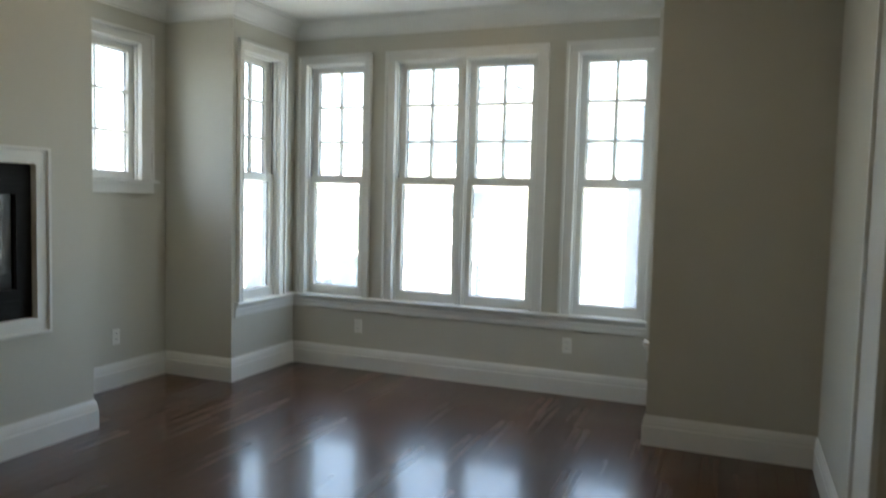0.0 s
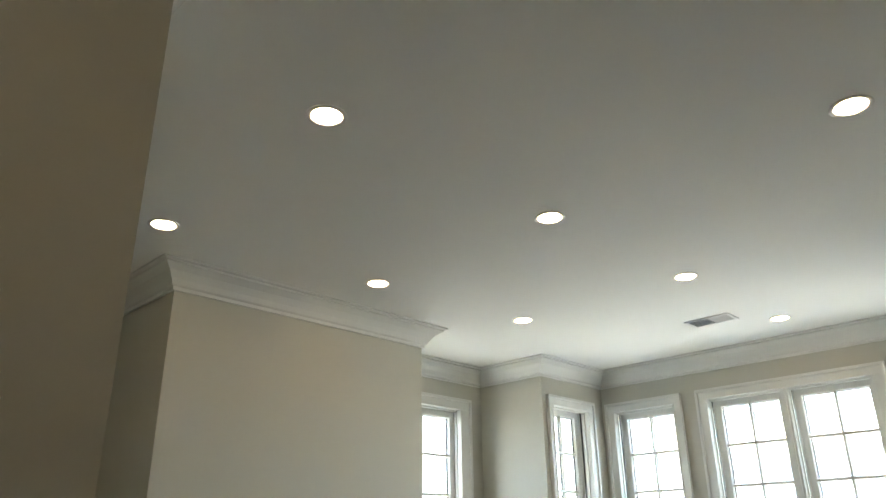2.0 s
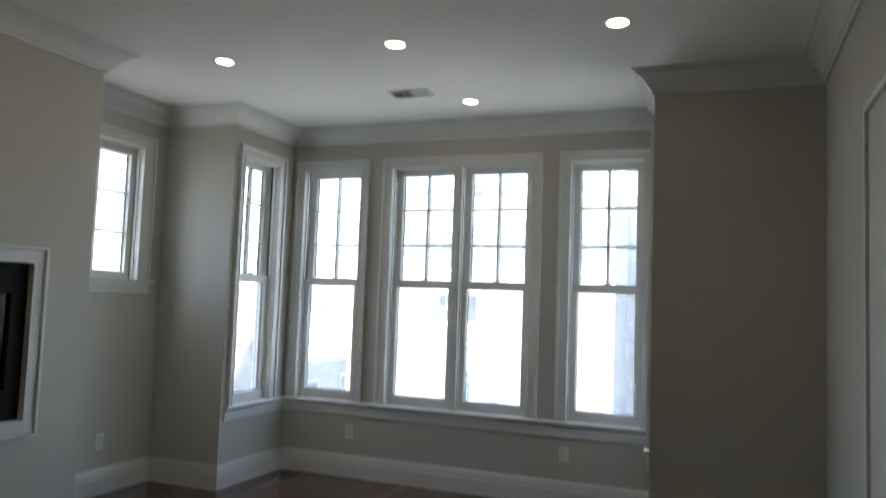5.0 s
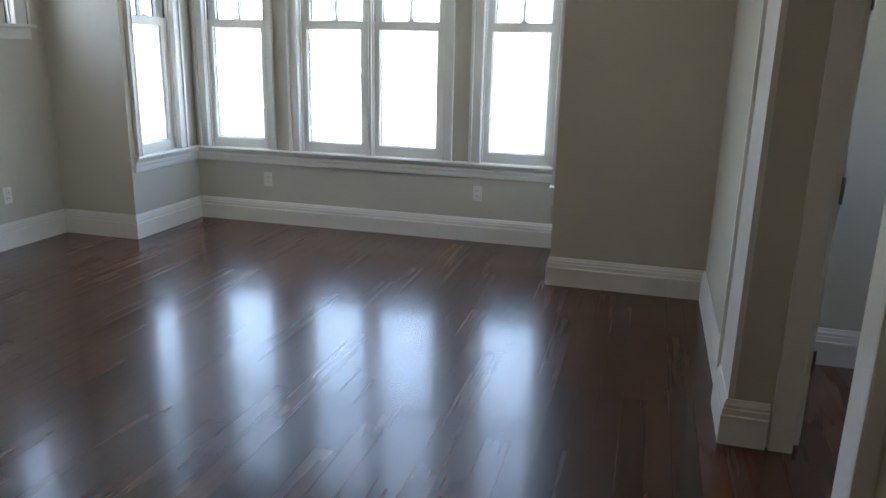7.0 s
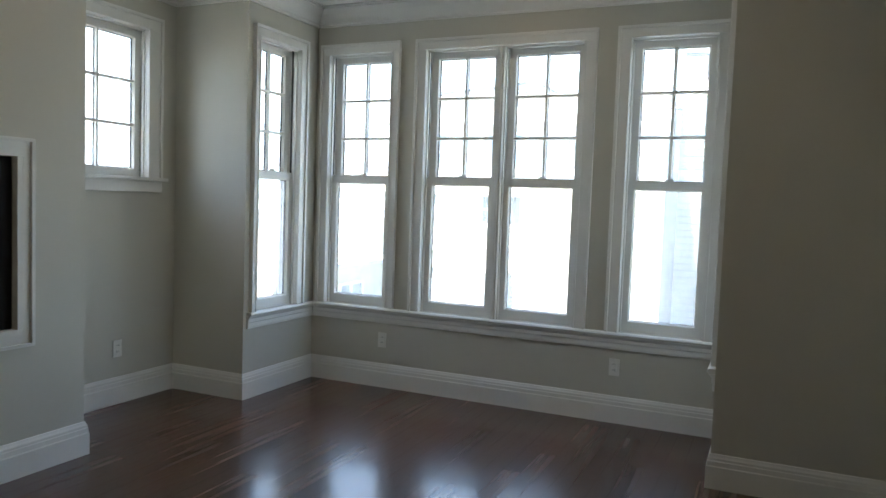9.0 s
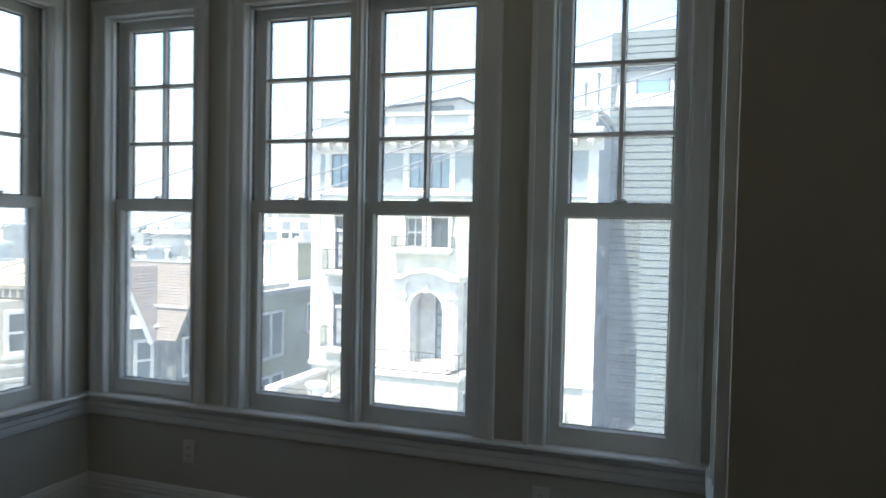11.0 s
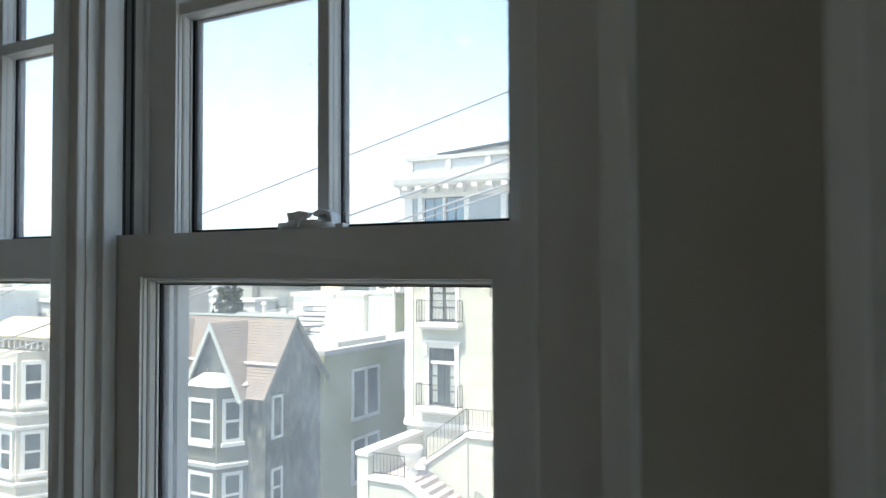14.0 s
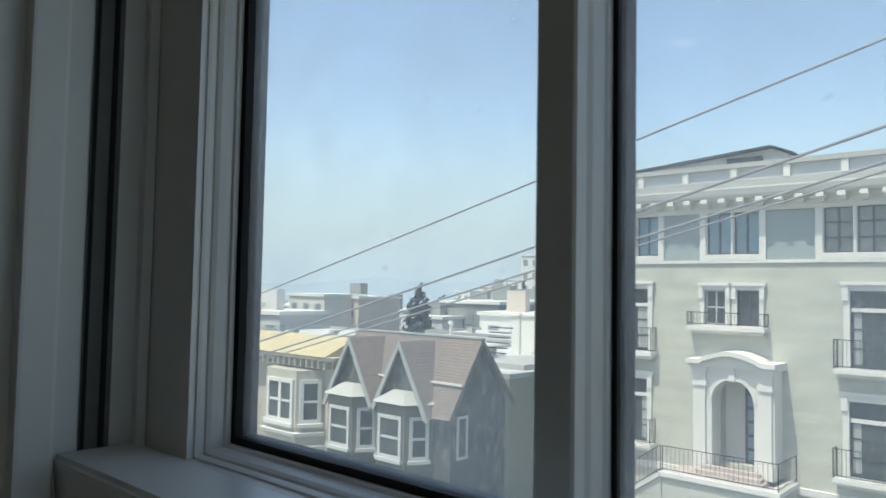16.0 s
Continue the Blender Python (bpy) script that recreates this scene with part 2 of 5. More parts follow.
structure("wall_chimney_breast", bm, PAINT, "greige painted chimney breast around the fireplace", "wall")
Y_STUB = -5.5
structure("wall_stub", boxes((X_ALC, 2.15, Y_STUB, -4.90, 0, H)), PAINT, "greige painted end of a partition wall", "wall")
structure("wall_southeast", boxes((X_BAY + T, FACE_R + 0.13, Y_RIGHT, Y_RIGHT + T, 0, H)), PAINT, "greige painted wall beside the window bay", "wall")
Y_OP0, Y_OP1, Z_OP = -2.63, -4.04, 2.1
bm = bmesh.new()
holed(bm, BACK, Y_RIGHT, 0, H, -0.13, 0, [(Y_OP1, Y_OP0, 0, Z_OP)])
structure("wall_east", turned(bm, pose(FACE_R, 0, 0, 0, 0, 90)), PAINT, "greige painted wall with a wide cased opening", "wall")
structure("wall_south", boxes((X_ALC - T, FACE_R + 0.13, BACK - T, BACK, 0, H)), PAINT, "plain greige painted back wall", "wall")
X_HALL = 5.7
bm = bmesh.new()
holed(bm, FACE_R + 0.13, X_HALL, 0, H, Y_OP0, Y_OP0 + 0.12, [(4.21, 5.0, 0, 2.05)])
structure("wall_hall", bm, PAINT, "greige painted hall wall with a doorway", "wall")
structure("wall_hall_end", boxes((FACE_R + 0.13, X_HALL, -1.70, -1.58, 0, H)), PAINT, "greige painted wall beyond the doorway", "wall")
# Unseen opening, added so that sky light brightens the hall.
bm = bmesh.new()
holed(bm, Y_OP1 - 0.1, -1.58, 0, H, -0.1, 0, [(-2.35, -1.85, 1.2, 2.1)])
structure("wall_hall_east", turned(bm, pose(X_HALL, 0, 0, 0, 0, 90)), PAINT, "greige painted hall side wall with an unseen opening added for light", "wall")
structure("wall_hall_south", boxes((FACE_R + 0.13, X_HALL, Y_OP1 - 0.1, Y_OP1, 0, H)), PAINT, "plain greige painted hall wall", "wall")
structure("ceiling", boxes((X_ALC - T, FACE_R + 0.13, BACK - T, T, H, H + 0.15), (FACE_R + 0.13, X_HALL + 0.1, Y_OP1 - 0.1, -1.58, H, H + 0.15)), CEIL, "flat white painted ceiling with recessed lights", "ceiling")
# Unseen slab, added to keep the sun off the room.
structure("roof", boxes((X_ALC - 0.3, X_HALL + 0.3, BACK - 0.3, 0.3, H + 0.2, H + 0.7)), PAINT, "unseen plain slab added above the ceiling to block the sun", "roof")
floor = structure("floor", boxes((X_ALC - T, FACE_R + 0.13, BACK - T, Y_BAY + T, -0.25, -0.012), (-T, X_BAY + T, Y_BAY + T, T, -0.25, -0.012), (FACE_R + 0.13, X_HALL + 0.1, Y_OP1 - 0.1, -1.58, -0.25, -0.012)), JOINT, "glossy dark walnut strip floor", "floor")


# ---- mouldings ----
BASE = [(0, 0), (0.02, 0), (0.02, 0.115), (0.016, 0.12), (0.016, 0.142), (0.013, 0.147), (0.013, 0.158), (0.008, 0.168), (0.005, 0.178), (0, 0.18)]
CROWN = [(o * 1.22, u * 1.18) for o, u in [(0, -0.115), (0.012, -0.115), (0.012, -0.1), (0.022, -0.092), (0.034, -0.07), (0.055, -0.042), (0.078, -0.026), (0.088, -0.02), (0.088, -0.012), (0.105, -0.008), (0.105, -0.001), (0, -0.001)]]


def run(name, profile, z, path, label, category):
    bm = bmesh.new()
    sweep(bm, profile, [(x, y, z) for x, y in path])
    structure(name, bm, TRIM, label, category)


WEST = [(X_ALC, -2.11), (X_ALC, Y_BAY), (0, Y_BAY), (0, 0), (X_BAY, 0), (X_BAY, Y_RIGHT), (FACE_R, Y_RIGHT)]
LOOP = [(X_ALC, -4.90), (X_ALC, -3.85), (0, -3.85), (0, -2.11)] + WEST + [(FACE_R, BACK), (X_ALC, BACK), (X_ALC, Y_STUB), (2.15, Y_STUB), (2.15, -4.90)]
bm = bmesh.new()
sweep(bm, CROWN, [(x, y, H) for x, y in LOOP], closed=True)
structure("crown_moulding", bm, TRIM, "white painted crown moulding round the ceiling", "crown moulding")
run("baseboard", BASE, 0, [(X_ALC, -4.90), (X_ALC, -3.85), (0, -3.85), (0, -2.11)] + WEST + [(FACE_R, -2.28)], "tall white painted stepped baseboard", "baseboard")
run("baseboard_east", BASE, 0, [(FACE_R, -4.17), (FACE_R, BACK), (X_ALC, BACK), (X_ALC, Y_STUB), (2.15, Y_STUB), (2.15, -4.90), (X_ALC, -4.90)], "tall white painted stepped baseboard", "baseboard")
run("baseboard_hall", BASE, 0, [(FACE_R + 0.13, -1.70), (X_HALL, -1.70)], "tall white painted baseboard beyond the doorway", "baseboard")

# cased opening in the east wall: flat pilasters with an outer bead, and a head
bm = boxes((FACE_R - 0.022, FACE_R, Y_OP0, -2.30, 0, 2.2), (FACE_R - 0.022, FACE_R, -4.14, Y_OP1, 0, 2.2), (FACE_R - 0.022, FACE_R, Y_OP1, Y_OP0, Z_OP, 2.2), bevel=0.002)
bm2 = boxes((FACE_R - 0.036, FACE_R, -2.30, -2.272, 0, 2.23), (FACE_R - 0.036, FACE_R, -4.168, -4.14, 0, 2.23), (FACE_R - 0.036, FACE_R, -4.14, -2.30, 2.2, 2.23), bevel=0.006)
structure("trim_opening", bm, TRIM, "white painted flat casing of the wide opening", "casing")
structure("trim_opening_bead", bm2, TRIM, "white painted bead round the opening's casing", "casing")
run("baseboard_pilaster", BASE, 0, [(FACE_R - 0.022, -2.31), (FACE_R - 0.022, Y_OP0 - 0.002), (FACE_R + 0.125, Y_OP0 - 0.002)], "white painted baseboard wrapping the opening's edge", "baseboard")
structure("trim_jamb", boxes((FACE_R - 0.02, FACE_R + 0.15, Y_OP1, Y_OP1 + 0.018, 0, Z_OP), bevel=0.002), TRIM, "white painted jamb of the wide opening", "jamb")
# doorway in the hall: casing, jamb and three hinge leaves
door = thing("door_1", pose(4.21, Y_OP0, 0), "white painted door frame with bare hinges and no leaf", "door frame", kind="structure")
part("casing", boxes((-0.085, 0.0, -0.02, 0, 0, 2.05), (0.79, 0.875, -0.02, 0, 0, 2.05), (-0.085, 0.875, -0.02, 0, 2.05, 2.14), bevel=0.004), TRIM, door)
jamb = part("jamb", boxes((0, 0.02, -0.004, 0.125, 0.03, 2.05), (0.77, 0.79, -0.004, 0.125, 0, 2.05), (0.02, 0.77, -0.004, 0.125, 2.03, 2.05), bevel=0.002), TRIM, door)
part("stop", boxes((0.02, 0.034, 0.05, 0.09, 0.03, 2.03), bevel=0.003), TRIM, door)
for z in (0.36, 0.98, 1.6):
    hb = boxes((0.02, 0.023, 0.0, 0.04, z - 0.045, z + 0.045))
    cyl(hb, (0.024, -0.006, z - 0.045), (0.024, -0.006, z + 0.045), 0.006, n=10)
    part("hinge", hb, STEEL, jamb, "brushed steel hinge leaf")


# ---- windows ----
def frame_bars(bm, u0, u1, z0, z1, d0, d1, w, bottom=None, top=None, bevel=0.003):
    b, t = bottom or w, top or w
    box(bm, u0, u0 + w, d0, d1, z0 + b, z1 - t, 0)
    box(bm, u1 - w, u1, d0, d1, z0 + b, z1 - t, 0)
    box(bm, u0, u1, d0, d1, z0, z0 + b, 0)
    box(bm, u0, u1, d0, d1, z1 - t, z1, 0)
    if bevel:
        bmesh.ops.remove_doubles(bm, verts=bm.verts[:], dist=1e-5)
        outer = [e for e in bm.edges if all(abs(v.co.y - d0) < 1e-5 for v in e.verts) and any(all(abs(c - k) < 1e-5 for c in cs) for cs, ks in (([v.co.x for v in e.verts], (u0, u1)), ([v.co.z for v in e.verts], (z0, z1))) for k in ks)]
        bmesh.ops.bevel(bm, geom=outer, offset=min(bevel, 0.0025), segments=2, affect="EDGES")


OGEE = [(0, 0), (0.16, 0), (0.22, 0.1), (0.24, 0.26), (0.4, 0.3), (0.58, 0.42), (0.68, 0.62), (0.72, 0.8), (0.98, 0.84), (1, 1), (0, 1)]


def bead(bm, u0, u1, z0, z1, d0, d1, w):
    """A sloping glazing bead inside a sash."""
    for a, b in (((u0, z0), (u0, z1)), ((u1, z1), (u1, z0)), ((u1, z0), (u0, z0)), ((u0, z1), (u1, z1))):
        cu, cz = (u0 + u1) / 2, (z0 + z1) / 2
        pts = []
        for p in (a, b):
            su, sz = (1 if p[0] < cu else -1), (1 if p[1] < cz else -1)
            pts.append([(p[0] + su * w * o, d0 + (d1 - d0) * k, p[1] + sz * w * o) for o, k in OGEE])
        r, s = [[bm.verts.new(c) for c in q] for q in pts]
        k = len(OGEE)
        fs = [bm.faces.new((r[j], r[(j + 1) % k], s[(j + 1) % k], s[j])) for j in range(k)]
        bmesh.ops.recalc_face_normals(bm, faces=fs)


BAR = [(-0.0105, 0.021), (-0.0098, 0.0195), (-0.0092, 0.013), (-0.0084, 0.0105), (-0.008, 0.005), (-0.007, 0.004), (0.007, 0.004), (0.008, 0.005), (0.0084, 0.0105), (0.0092, 0.013), (0.0098, 0.0195), (0.0105, 0.021)]


def sash(win, name, u0, u1, z0, z1, d0, st, bottom, top, cols, rows):
    """A sash with its glazing bead, spacer, panes and glazing bars."""
    d1 = d0 + 0.042
    bm = bmesh.new()
    frame_bars(bm, u0, u1, z0, z1, d0, d1, st, bottom, top)
    s = part(name, bm, TRIM, win)
    g0, g1, h0, h1 = u0 + st, u1 - st, z0 + bottom, z1 - top
    bm = bmesh.new()
    bead(bm, g0, g1, h0, h1, d0 + 0.004, d0 + 0.022, 0.0065 if cols > 1 else 0.008)
    part("glazing_bead", bm, TRIM, s)
    bm = bmesh.new()
    frame_bars(bm, g0 + 0.0005, g1 - 0.0005, h0 + 0.0005, h1 - 0.0005, d0 + 0.0225, d0 + 0.036, 0.0097 if cols > 1 else 0.0088, bevel=0.0)
    part("spacer", bm, SPACER, s, "black spacer strip at the glass edge")
    p = part("pane", boxes((g0, g1, d0 + 0.027, d0 + 0.031, h0, h1)), GLASS, s)
    p.visible_shadow = False
    w = 0.0105
    bm = bmesh.new()
    for i in range(1, cols):
        c = g0 + (g1 - g0) * i / cols
        prism(bm, [(c - w, d0 + 0.024)] + [(c + o, d0 + k) for o, k in BAR] + [(c + w, d0 + 0.024)], "z", h0, h1)
    for j in range(1, rows):
        c = h0 + (h1 - h0) * j / rows
        prism(bm, [(d0 + 0.0235, c - w)] + [(d0 + k + 0.0005, c + o) for o, k in BAR] + [(d0 + 0.0235, c + w)], "x", g0, g1)
    if cols > 1:
        part("glazing_bar", bm, TRIM, s)
        bm = bmesh.new()
        for i in range(1, cols):
            c = g0 + (g1 - g0) * i / cols
            box(bm, c - 0.0125, c + 0.0125, d0 + 0.0243, d0 + 0.0265, h0, h1)
            box(bm, c - 0.0115, c + 0.0115, d0 + 0.032, d0 + 0.039, h0, h1)
        for j in range(1, rows):
            c = h0 + (h1 - h0) * j / rows
            box(bm, g0, g1, d0 + 0.0247, d0 + 0.0262, c - 0.0105, c + 0.0105)
            box(bm, g0, g1, d0 + 0.032, d0 + 0.0385, c - 0.0095, c + 0.0095)
        part("outer_bar", bm, SPACER, s, "dark outer glazing bar")
    return s


Z_RAIL, ST, D_LOW, D_UP = 1.598, 0.048, 0.035, 0.084


def soften(bm, offset):
    """Rounds the sharp edges of a small casting."""
    e = [e for e in bm.edges if len(e.link_faces) == 2 and e.calc_face_angle(0) > 0.6]
    bmesh.ops.bevel(bm, geom=e, offset=offset, segments=3, affect="EDGES", profile=0.5)


def oval(bm, cx, cy, z0, z1, rx, ry, top=1.0, n=32):
    lo = [bm.verts.new((cx + rx * math.cos(i * math.tau / n), cy + ry * math.sin(i * math.tau / n), z0)) for i in range(n)]
    hi = [bm.verts.new((cx + rx * top * math.cos(i * math.tau / n), cy + ry * top * math.sin(i * math.tau / n), z1)) for i in range(n)]
    for i in range(n):
        bm.faces.new((lo[i], lo[(i + 1) % n], hi[(i + 1) % n], hi[i]))
    bm.faces.new(lo[::-1])
    bm.faces.new(hi)


def latch(win, c):
    """A cam sash lock: oval base, drum with a thumb lever, and a hooded keeper on the upper sash."""
    z = Z_RAIL
    bm = bmesh.new()
    oval(bm, c - 0.003, 0.0565, z, z + 0.0068, 0.0355, 0.0202, 0.975, 40)
    soften(bm, 0.0009)
    lk = part("sash_lock", bm, LATCH, win, "pale satin metal cam sash lock", True)
    bm = bmesh.new()
    oval(bm, c - 0.004, 0.0575, z + 0.0064, z + 0.0098, 0.024, 0.0142, 0.94)
    soften(bm, 0.0007)
    part("base_tier", bm, LATCH, lk, smooth=True)
    bm = bmesh.new()
    oval(bm, c - 0.0135, 0.0545, z + 0.0094, z + 0.0175, 0.0094, 0.0094, 1.2, 28)
    rim = [f for f in bm.faces if all(v.co.z > z + 0.017 for v in f.verts)]
    inset = bmesh.ops.inset_region(bm, faces=rim, thickness=0.0014)
    bmesh.ops.translate(bm, verts=list({v for f in rim for v in f.verts}), vec=(0, 0, -0.0014))
    part("drum", bm, LATCH, lk, smooth=False)
    bm = bmesh.new()
    blade = [(c - 0.0015, z + 0.0168), (c + 0.0050, z + 0.0182), (c + 0.0155, z + 0.0165), (c + 0.0180, z + 0.0142), (c + 0.0130, z + 0.0125), (c + 0.0075, z + 0.0105), (c + 0.0048, z + 0.0065), (c + 0.0032, z + 0.0012), (c - 0.0008, z + 0.0018)]
    prism(bm, blade, "y", 0.0328, 0.0362)
    prism(bm, [(c - 0.0015, z + 0.0166), (c + 0.0050, z + 0.0178), (c + 0.0120, z + 0.0168), (c + 0.0075, z + 0.0118), (c + 0.0000, z + 0.0112)], "y", 0.0362, 0.05)
    soften(bm, 0.0008)
    part("thumb_lever", bm, LATCH, lk, smooth=True)
    bm = bmesh.new()
    hood = [(c + 0.001, z + 0.0165), (c + 0.003, z + 0.019), (c + 0.009, z + 0.0212), (c + 0.017, z + 0.021), (c + 0.0235, z + 0.0185), (c + 0.0265, z + 0.0135), (c + 0.0285, z + 0.0005), (c + 0.0255, z + 0.0005), (c + 0.023, z + 0.012), (c + 0.019, z + 0.016), (c + 0.012, z + 0.0155), (c + 0.0095, z + 0.0135), (c + 0.004, z + 0.0142)]
    prism(bm, hood, "y", 0.0605, 0.0745)
    back = [(c + 0.0035, z + 0.0005), (c + 0.0025, z + 0.015), (c + 0.009, z + 0.0205), (c + 0.017, z + 0.0204), (c + 0.0233, z + 0.018), (c + 0.026, z + 0.0135), (c + 0.028, z + 0.0005)]
    prism(bm, back, "y", 0.0745, 0.0785)
    soften(bm, 0.0009)
    part("keeper", bm, LATCH, lk, smooth=True)
    bm = bmesh.new()
    box(bm, c + 0.0285, c + 0.0385, 0.064, 0.0755, z, z + 0.0062)
    soften(bm, 0.0009)
    part("keeper_foot", bm, LATCH, lk, smooth=True)
    bm = bmesh.new()
    for u, v in ((c + 0.0335, 0.0698), (c + 0.0205, 0.0545)):
        cyl(bm, (u, v, z + 0.0055), (u, v, z + 0.0078 if u < c + 0.03 else z + 0.0068), 0.0021, 0.0017, 10)
    part("screw", bm, STEEL, lk, "small screw head", True)


def jambs(win, u0, u1, z0, z1):
    bm = bmesh.new()
    e = 0.001
    for a, b in ((u0, u0 + 0.002), (u1 - 0.002, u1)):
        box(bm, a, b, -0.001, 0.155, z0, z1)
    box(bm, u0, u1, -0.001, 0.155, z1 - 0.002, z1 + 0.001)
    part("jamb_lining", bm, TRIM, win)
    bm = bmesh.new()
    for a, b in ((u0 + 0.002, u0 + 0.0035), (u1 - 0.0035, u1 - 0.002)):
        box(bm, a, b, 0.0845, 0.155, z0, z1)
    part("outer_jamb", bm, VINYL, win, "grey outer jamb lining")
    bm = bmesh.new()
    for s, u in ((1, u0), (-1, u1)):
        box(bm, *sorted((u, u + s * 0.012)), 0.014, 0.033, z0, z1, 0.002)
        box(bm, *sorted((u, u + s * 0.008)), 0.0775, 0.0835, z0, z1, 0.001)
    box(bm, u0, u1, 0.014, 0.033, z1 - 0.014, z1, 0.002)
    part("inner_stop", bm, TRIM, win)
    bm = bmesh.new()
    for s, u in ((1, u0), (-1, u1)):
        for d, w in ((0.049, 0.002), (0.0585, 0.003), (0.129, 0.006)):
            box(bm, *sorted((u + s * 0.0021, u + s * 0.0042)), d, d + w, z0, z1)
    part("track", bm, SPACER, win, "dark weatherstrip track in the jamb")
    bm = bmesh.new()
    for s, u in ((1, u0), (-1, u1)):
        box(bm, *sorted((u + s * 0.0021, u + s * 0.0036)), 0.0485, 0.0645, z0, z1)
    part("weatherstrip", bm, TRACK, win, "dark grey weatherstrip in the jamb")
    part("outer_sill", boxes((u0, u1, 0.03, 0.19, z0 - 0.004, z0 + 0.004)), TRIM, win)


def casing(win, u0, u1, z0, z1, left, right, top, foot=True):
    """Casing boards with a backband and an inner bead."""
    bm = bmesh.new()
    for a, b in ((u0 - left, u0), (u1, u1 + right)):
        box(bm, a, b, -0.02, 0, z0, z1, 0.002)
    box(bm, u0 - left, u1 + right, -0.0205, 0, z1 + 0.0005, z1 + top, 0.002)
    c = part("casing", bm, TRIM, win)
    bm = bmesh.new()
    box(bm, u0 - left - 0.004, u0 - left + 0.018, -0.033, 0, z0, z1 + top - 0.018, 0.004)
    box(bm, u1 + right - 0.018, u1 + right + 0.004, -0.033, 0, z0, z1 + top - 0.018, 0.004)
    box(bm, u0 - left - 0.004, u1 + right + 0.004, -0.033, 0, z1 + top - 0.018, z1 + top + 0.004, 0.004)
    part("backband", bm, TRIM, c)
    bm = bmesh.new()
    for a in (u0 - 0.014, u1 + 0.002):
        box(bm, a, a + 0.012, -0.026, -0.02, z0, z1, 0.003)
    box(bm, u0 - 0.014, u1 + 0.014, -0.026, -0.02, z1 + 0.002, z1 + 0.014, 0.003)
    part("casing_bead", bm, TRIM, c)


def double_hung(number, m, lights, label, left=0.085, right=0.085):
    """A cased double-hung window of one or more lights (u0, u1), six panes over one."""
    win = thing("window_%d" % number, m, label, "window", kind="structure")
    a, b = lights[0][0], lights[-1][1]
    casing(win, a, b, Z_SILL, Z_HEAD, left, right, 0.075)
    for i, (u0, u1) in enumerate(lights):
        jambs(win, u0, u1, Z_SILL, Z_HEAD)
        sash(win, "lower_sash", u0 + 0.0045, u1 - 0.0045, Z_SILL + 0.004, Z_RAIL, D_LOW, ST - 0.002, 0.066, 0.051, 1, 1)
        sash(win, "upper_sash", u0 + 0.0045, u1 - 0.0045, Z_RAIL - 0.042, Z_HEAD - 0.001, D_UP, ST + 0.0005, 0.0395, 0.046, 2, 3)
        latch(win, (u0 + u1) / 2 + 0.005)
        if i:
            u = lights[i - 1][1]
            part("mullion", boxes((u, u0, -0.012, 0.15, Z_SILL, Z_HEAD), bevel=0.003), TRIM, win)
            part("mullion_bead", boxes(((u + u0) / 2 - 0.008, (u + u0) / 2 + 0.008, -0.02, -0.012, Z_SILL, Z_HEAD), bevel=0.003), TRIM, win)
    return win


double_hung(1, pose(0, 0, 0), [(0.125, 0.655)], "white six-over-one double-hung window in the bay", 0.08, 0.07)
double_hung(2, pose(0, 0, 0), [(0.944, 1.492), (1.54, 2.096)], "paired white six-over-one double-hung windows")
double_hung(3, pose(0, 0, 0), [(2.402, 2.928)], "white six-over-one double-hung window in the bay", 0.085, 0.075)
double_hung(4, pose(0, 0, 0, 0, 0, 90), [(-0.715, -0.245)], "white double-hung window in the bay's side", 0.06, 0.085)
double_hung(5, pose(X_BAY, 0, 0, 0, 0, -90), [(0.245, 0.715)], "white double-hung window in the bay's side", 0.085, 0.06)
win = thing("window_6", pose(X_ALC, 0, 0, 0, 0, 90), "small high white six-pane window beside the chimney breast", "window", kind="structure")
casing(win, -1.8, -1.10, 1.515, Z_HEAD, 0.09, 0.12, 0.085)
jambs(win, -1.8, -1.10, 1.515, Z_HEAD)
sash(win, "sash", -1.7955, -1.1045, 1.519, Z_HEAD - 0.001, 0.05, 0.05, 0.05, 0.06, 2, 3)
part("stool", boxes((-1.91, -0.94, -0.05, 0.03, 1.492, 1.515), bevel=0.006), TRIM, win)
part("apron", boxes((-1.88, -0.97, -0.02, 0, 1.415, 1.492), bevel=0.004), TRIM, win)

# continuous stool and apron round the bay
STOOL = [(0, -0.026), (0.034, -0.026), (0.042, -0.022), (0.046, -0.013), (0.042, -0.004), (0.034, 0), (0, 0)]
APRON = [(0, -0.115), (0.014, -0.115), (0.016, -0.1), (0.016, -0.075), (0.02, -0.07), (0.02, -0.045), (0.03, -0.036), (0.034, -0.027), (0, -0.027)]
BAY = [(0, -0.80), (0, 0), (X_BAY, 0), (X_BAY, -0.85)]
run("window_stool", STOOL, Z_SILL, BAY, "white painted window stool running round the bay", "window sill")
run("window_apron", APRON, Z_SILL, BAY, "white painted moulded apron under the stool", "window sill")


# ---- fireplace ----
fp = thing("fireplace", pose(0, 0, 0, 0, 0, 90), "black built-in gas fireplace with a white moulded frame", "fireplace")
a, b, c, d = FP
bm = bmesh.new()
frame_bars(bm, a - 0.075, b + 0.075, c - 0.075, d + 0.075, -0.028, 0, 0.075, bevel=0.006)
sur = part("surround", bm, TRIM, fp, "white painted moulded surround")
bm = bmesh.new()
frame_bars(bm, a - 0.03, b + 0.03, c - 0.03, d + 0.03, -0.04, -0.028, 0.03, bevel=0.004)
part("inner_moulding", bm, TRIM, sur)
bm = bmesh.new()
frame_bars(bm, a - 0.09, b + 0.09, c - 0.09, d + 0.09, -0.042, -0.0, 0.016, bevel=0.005)
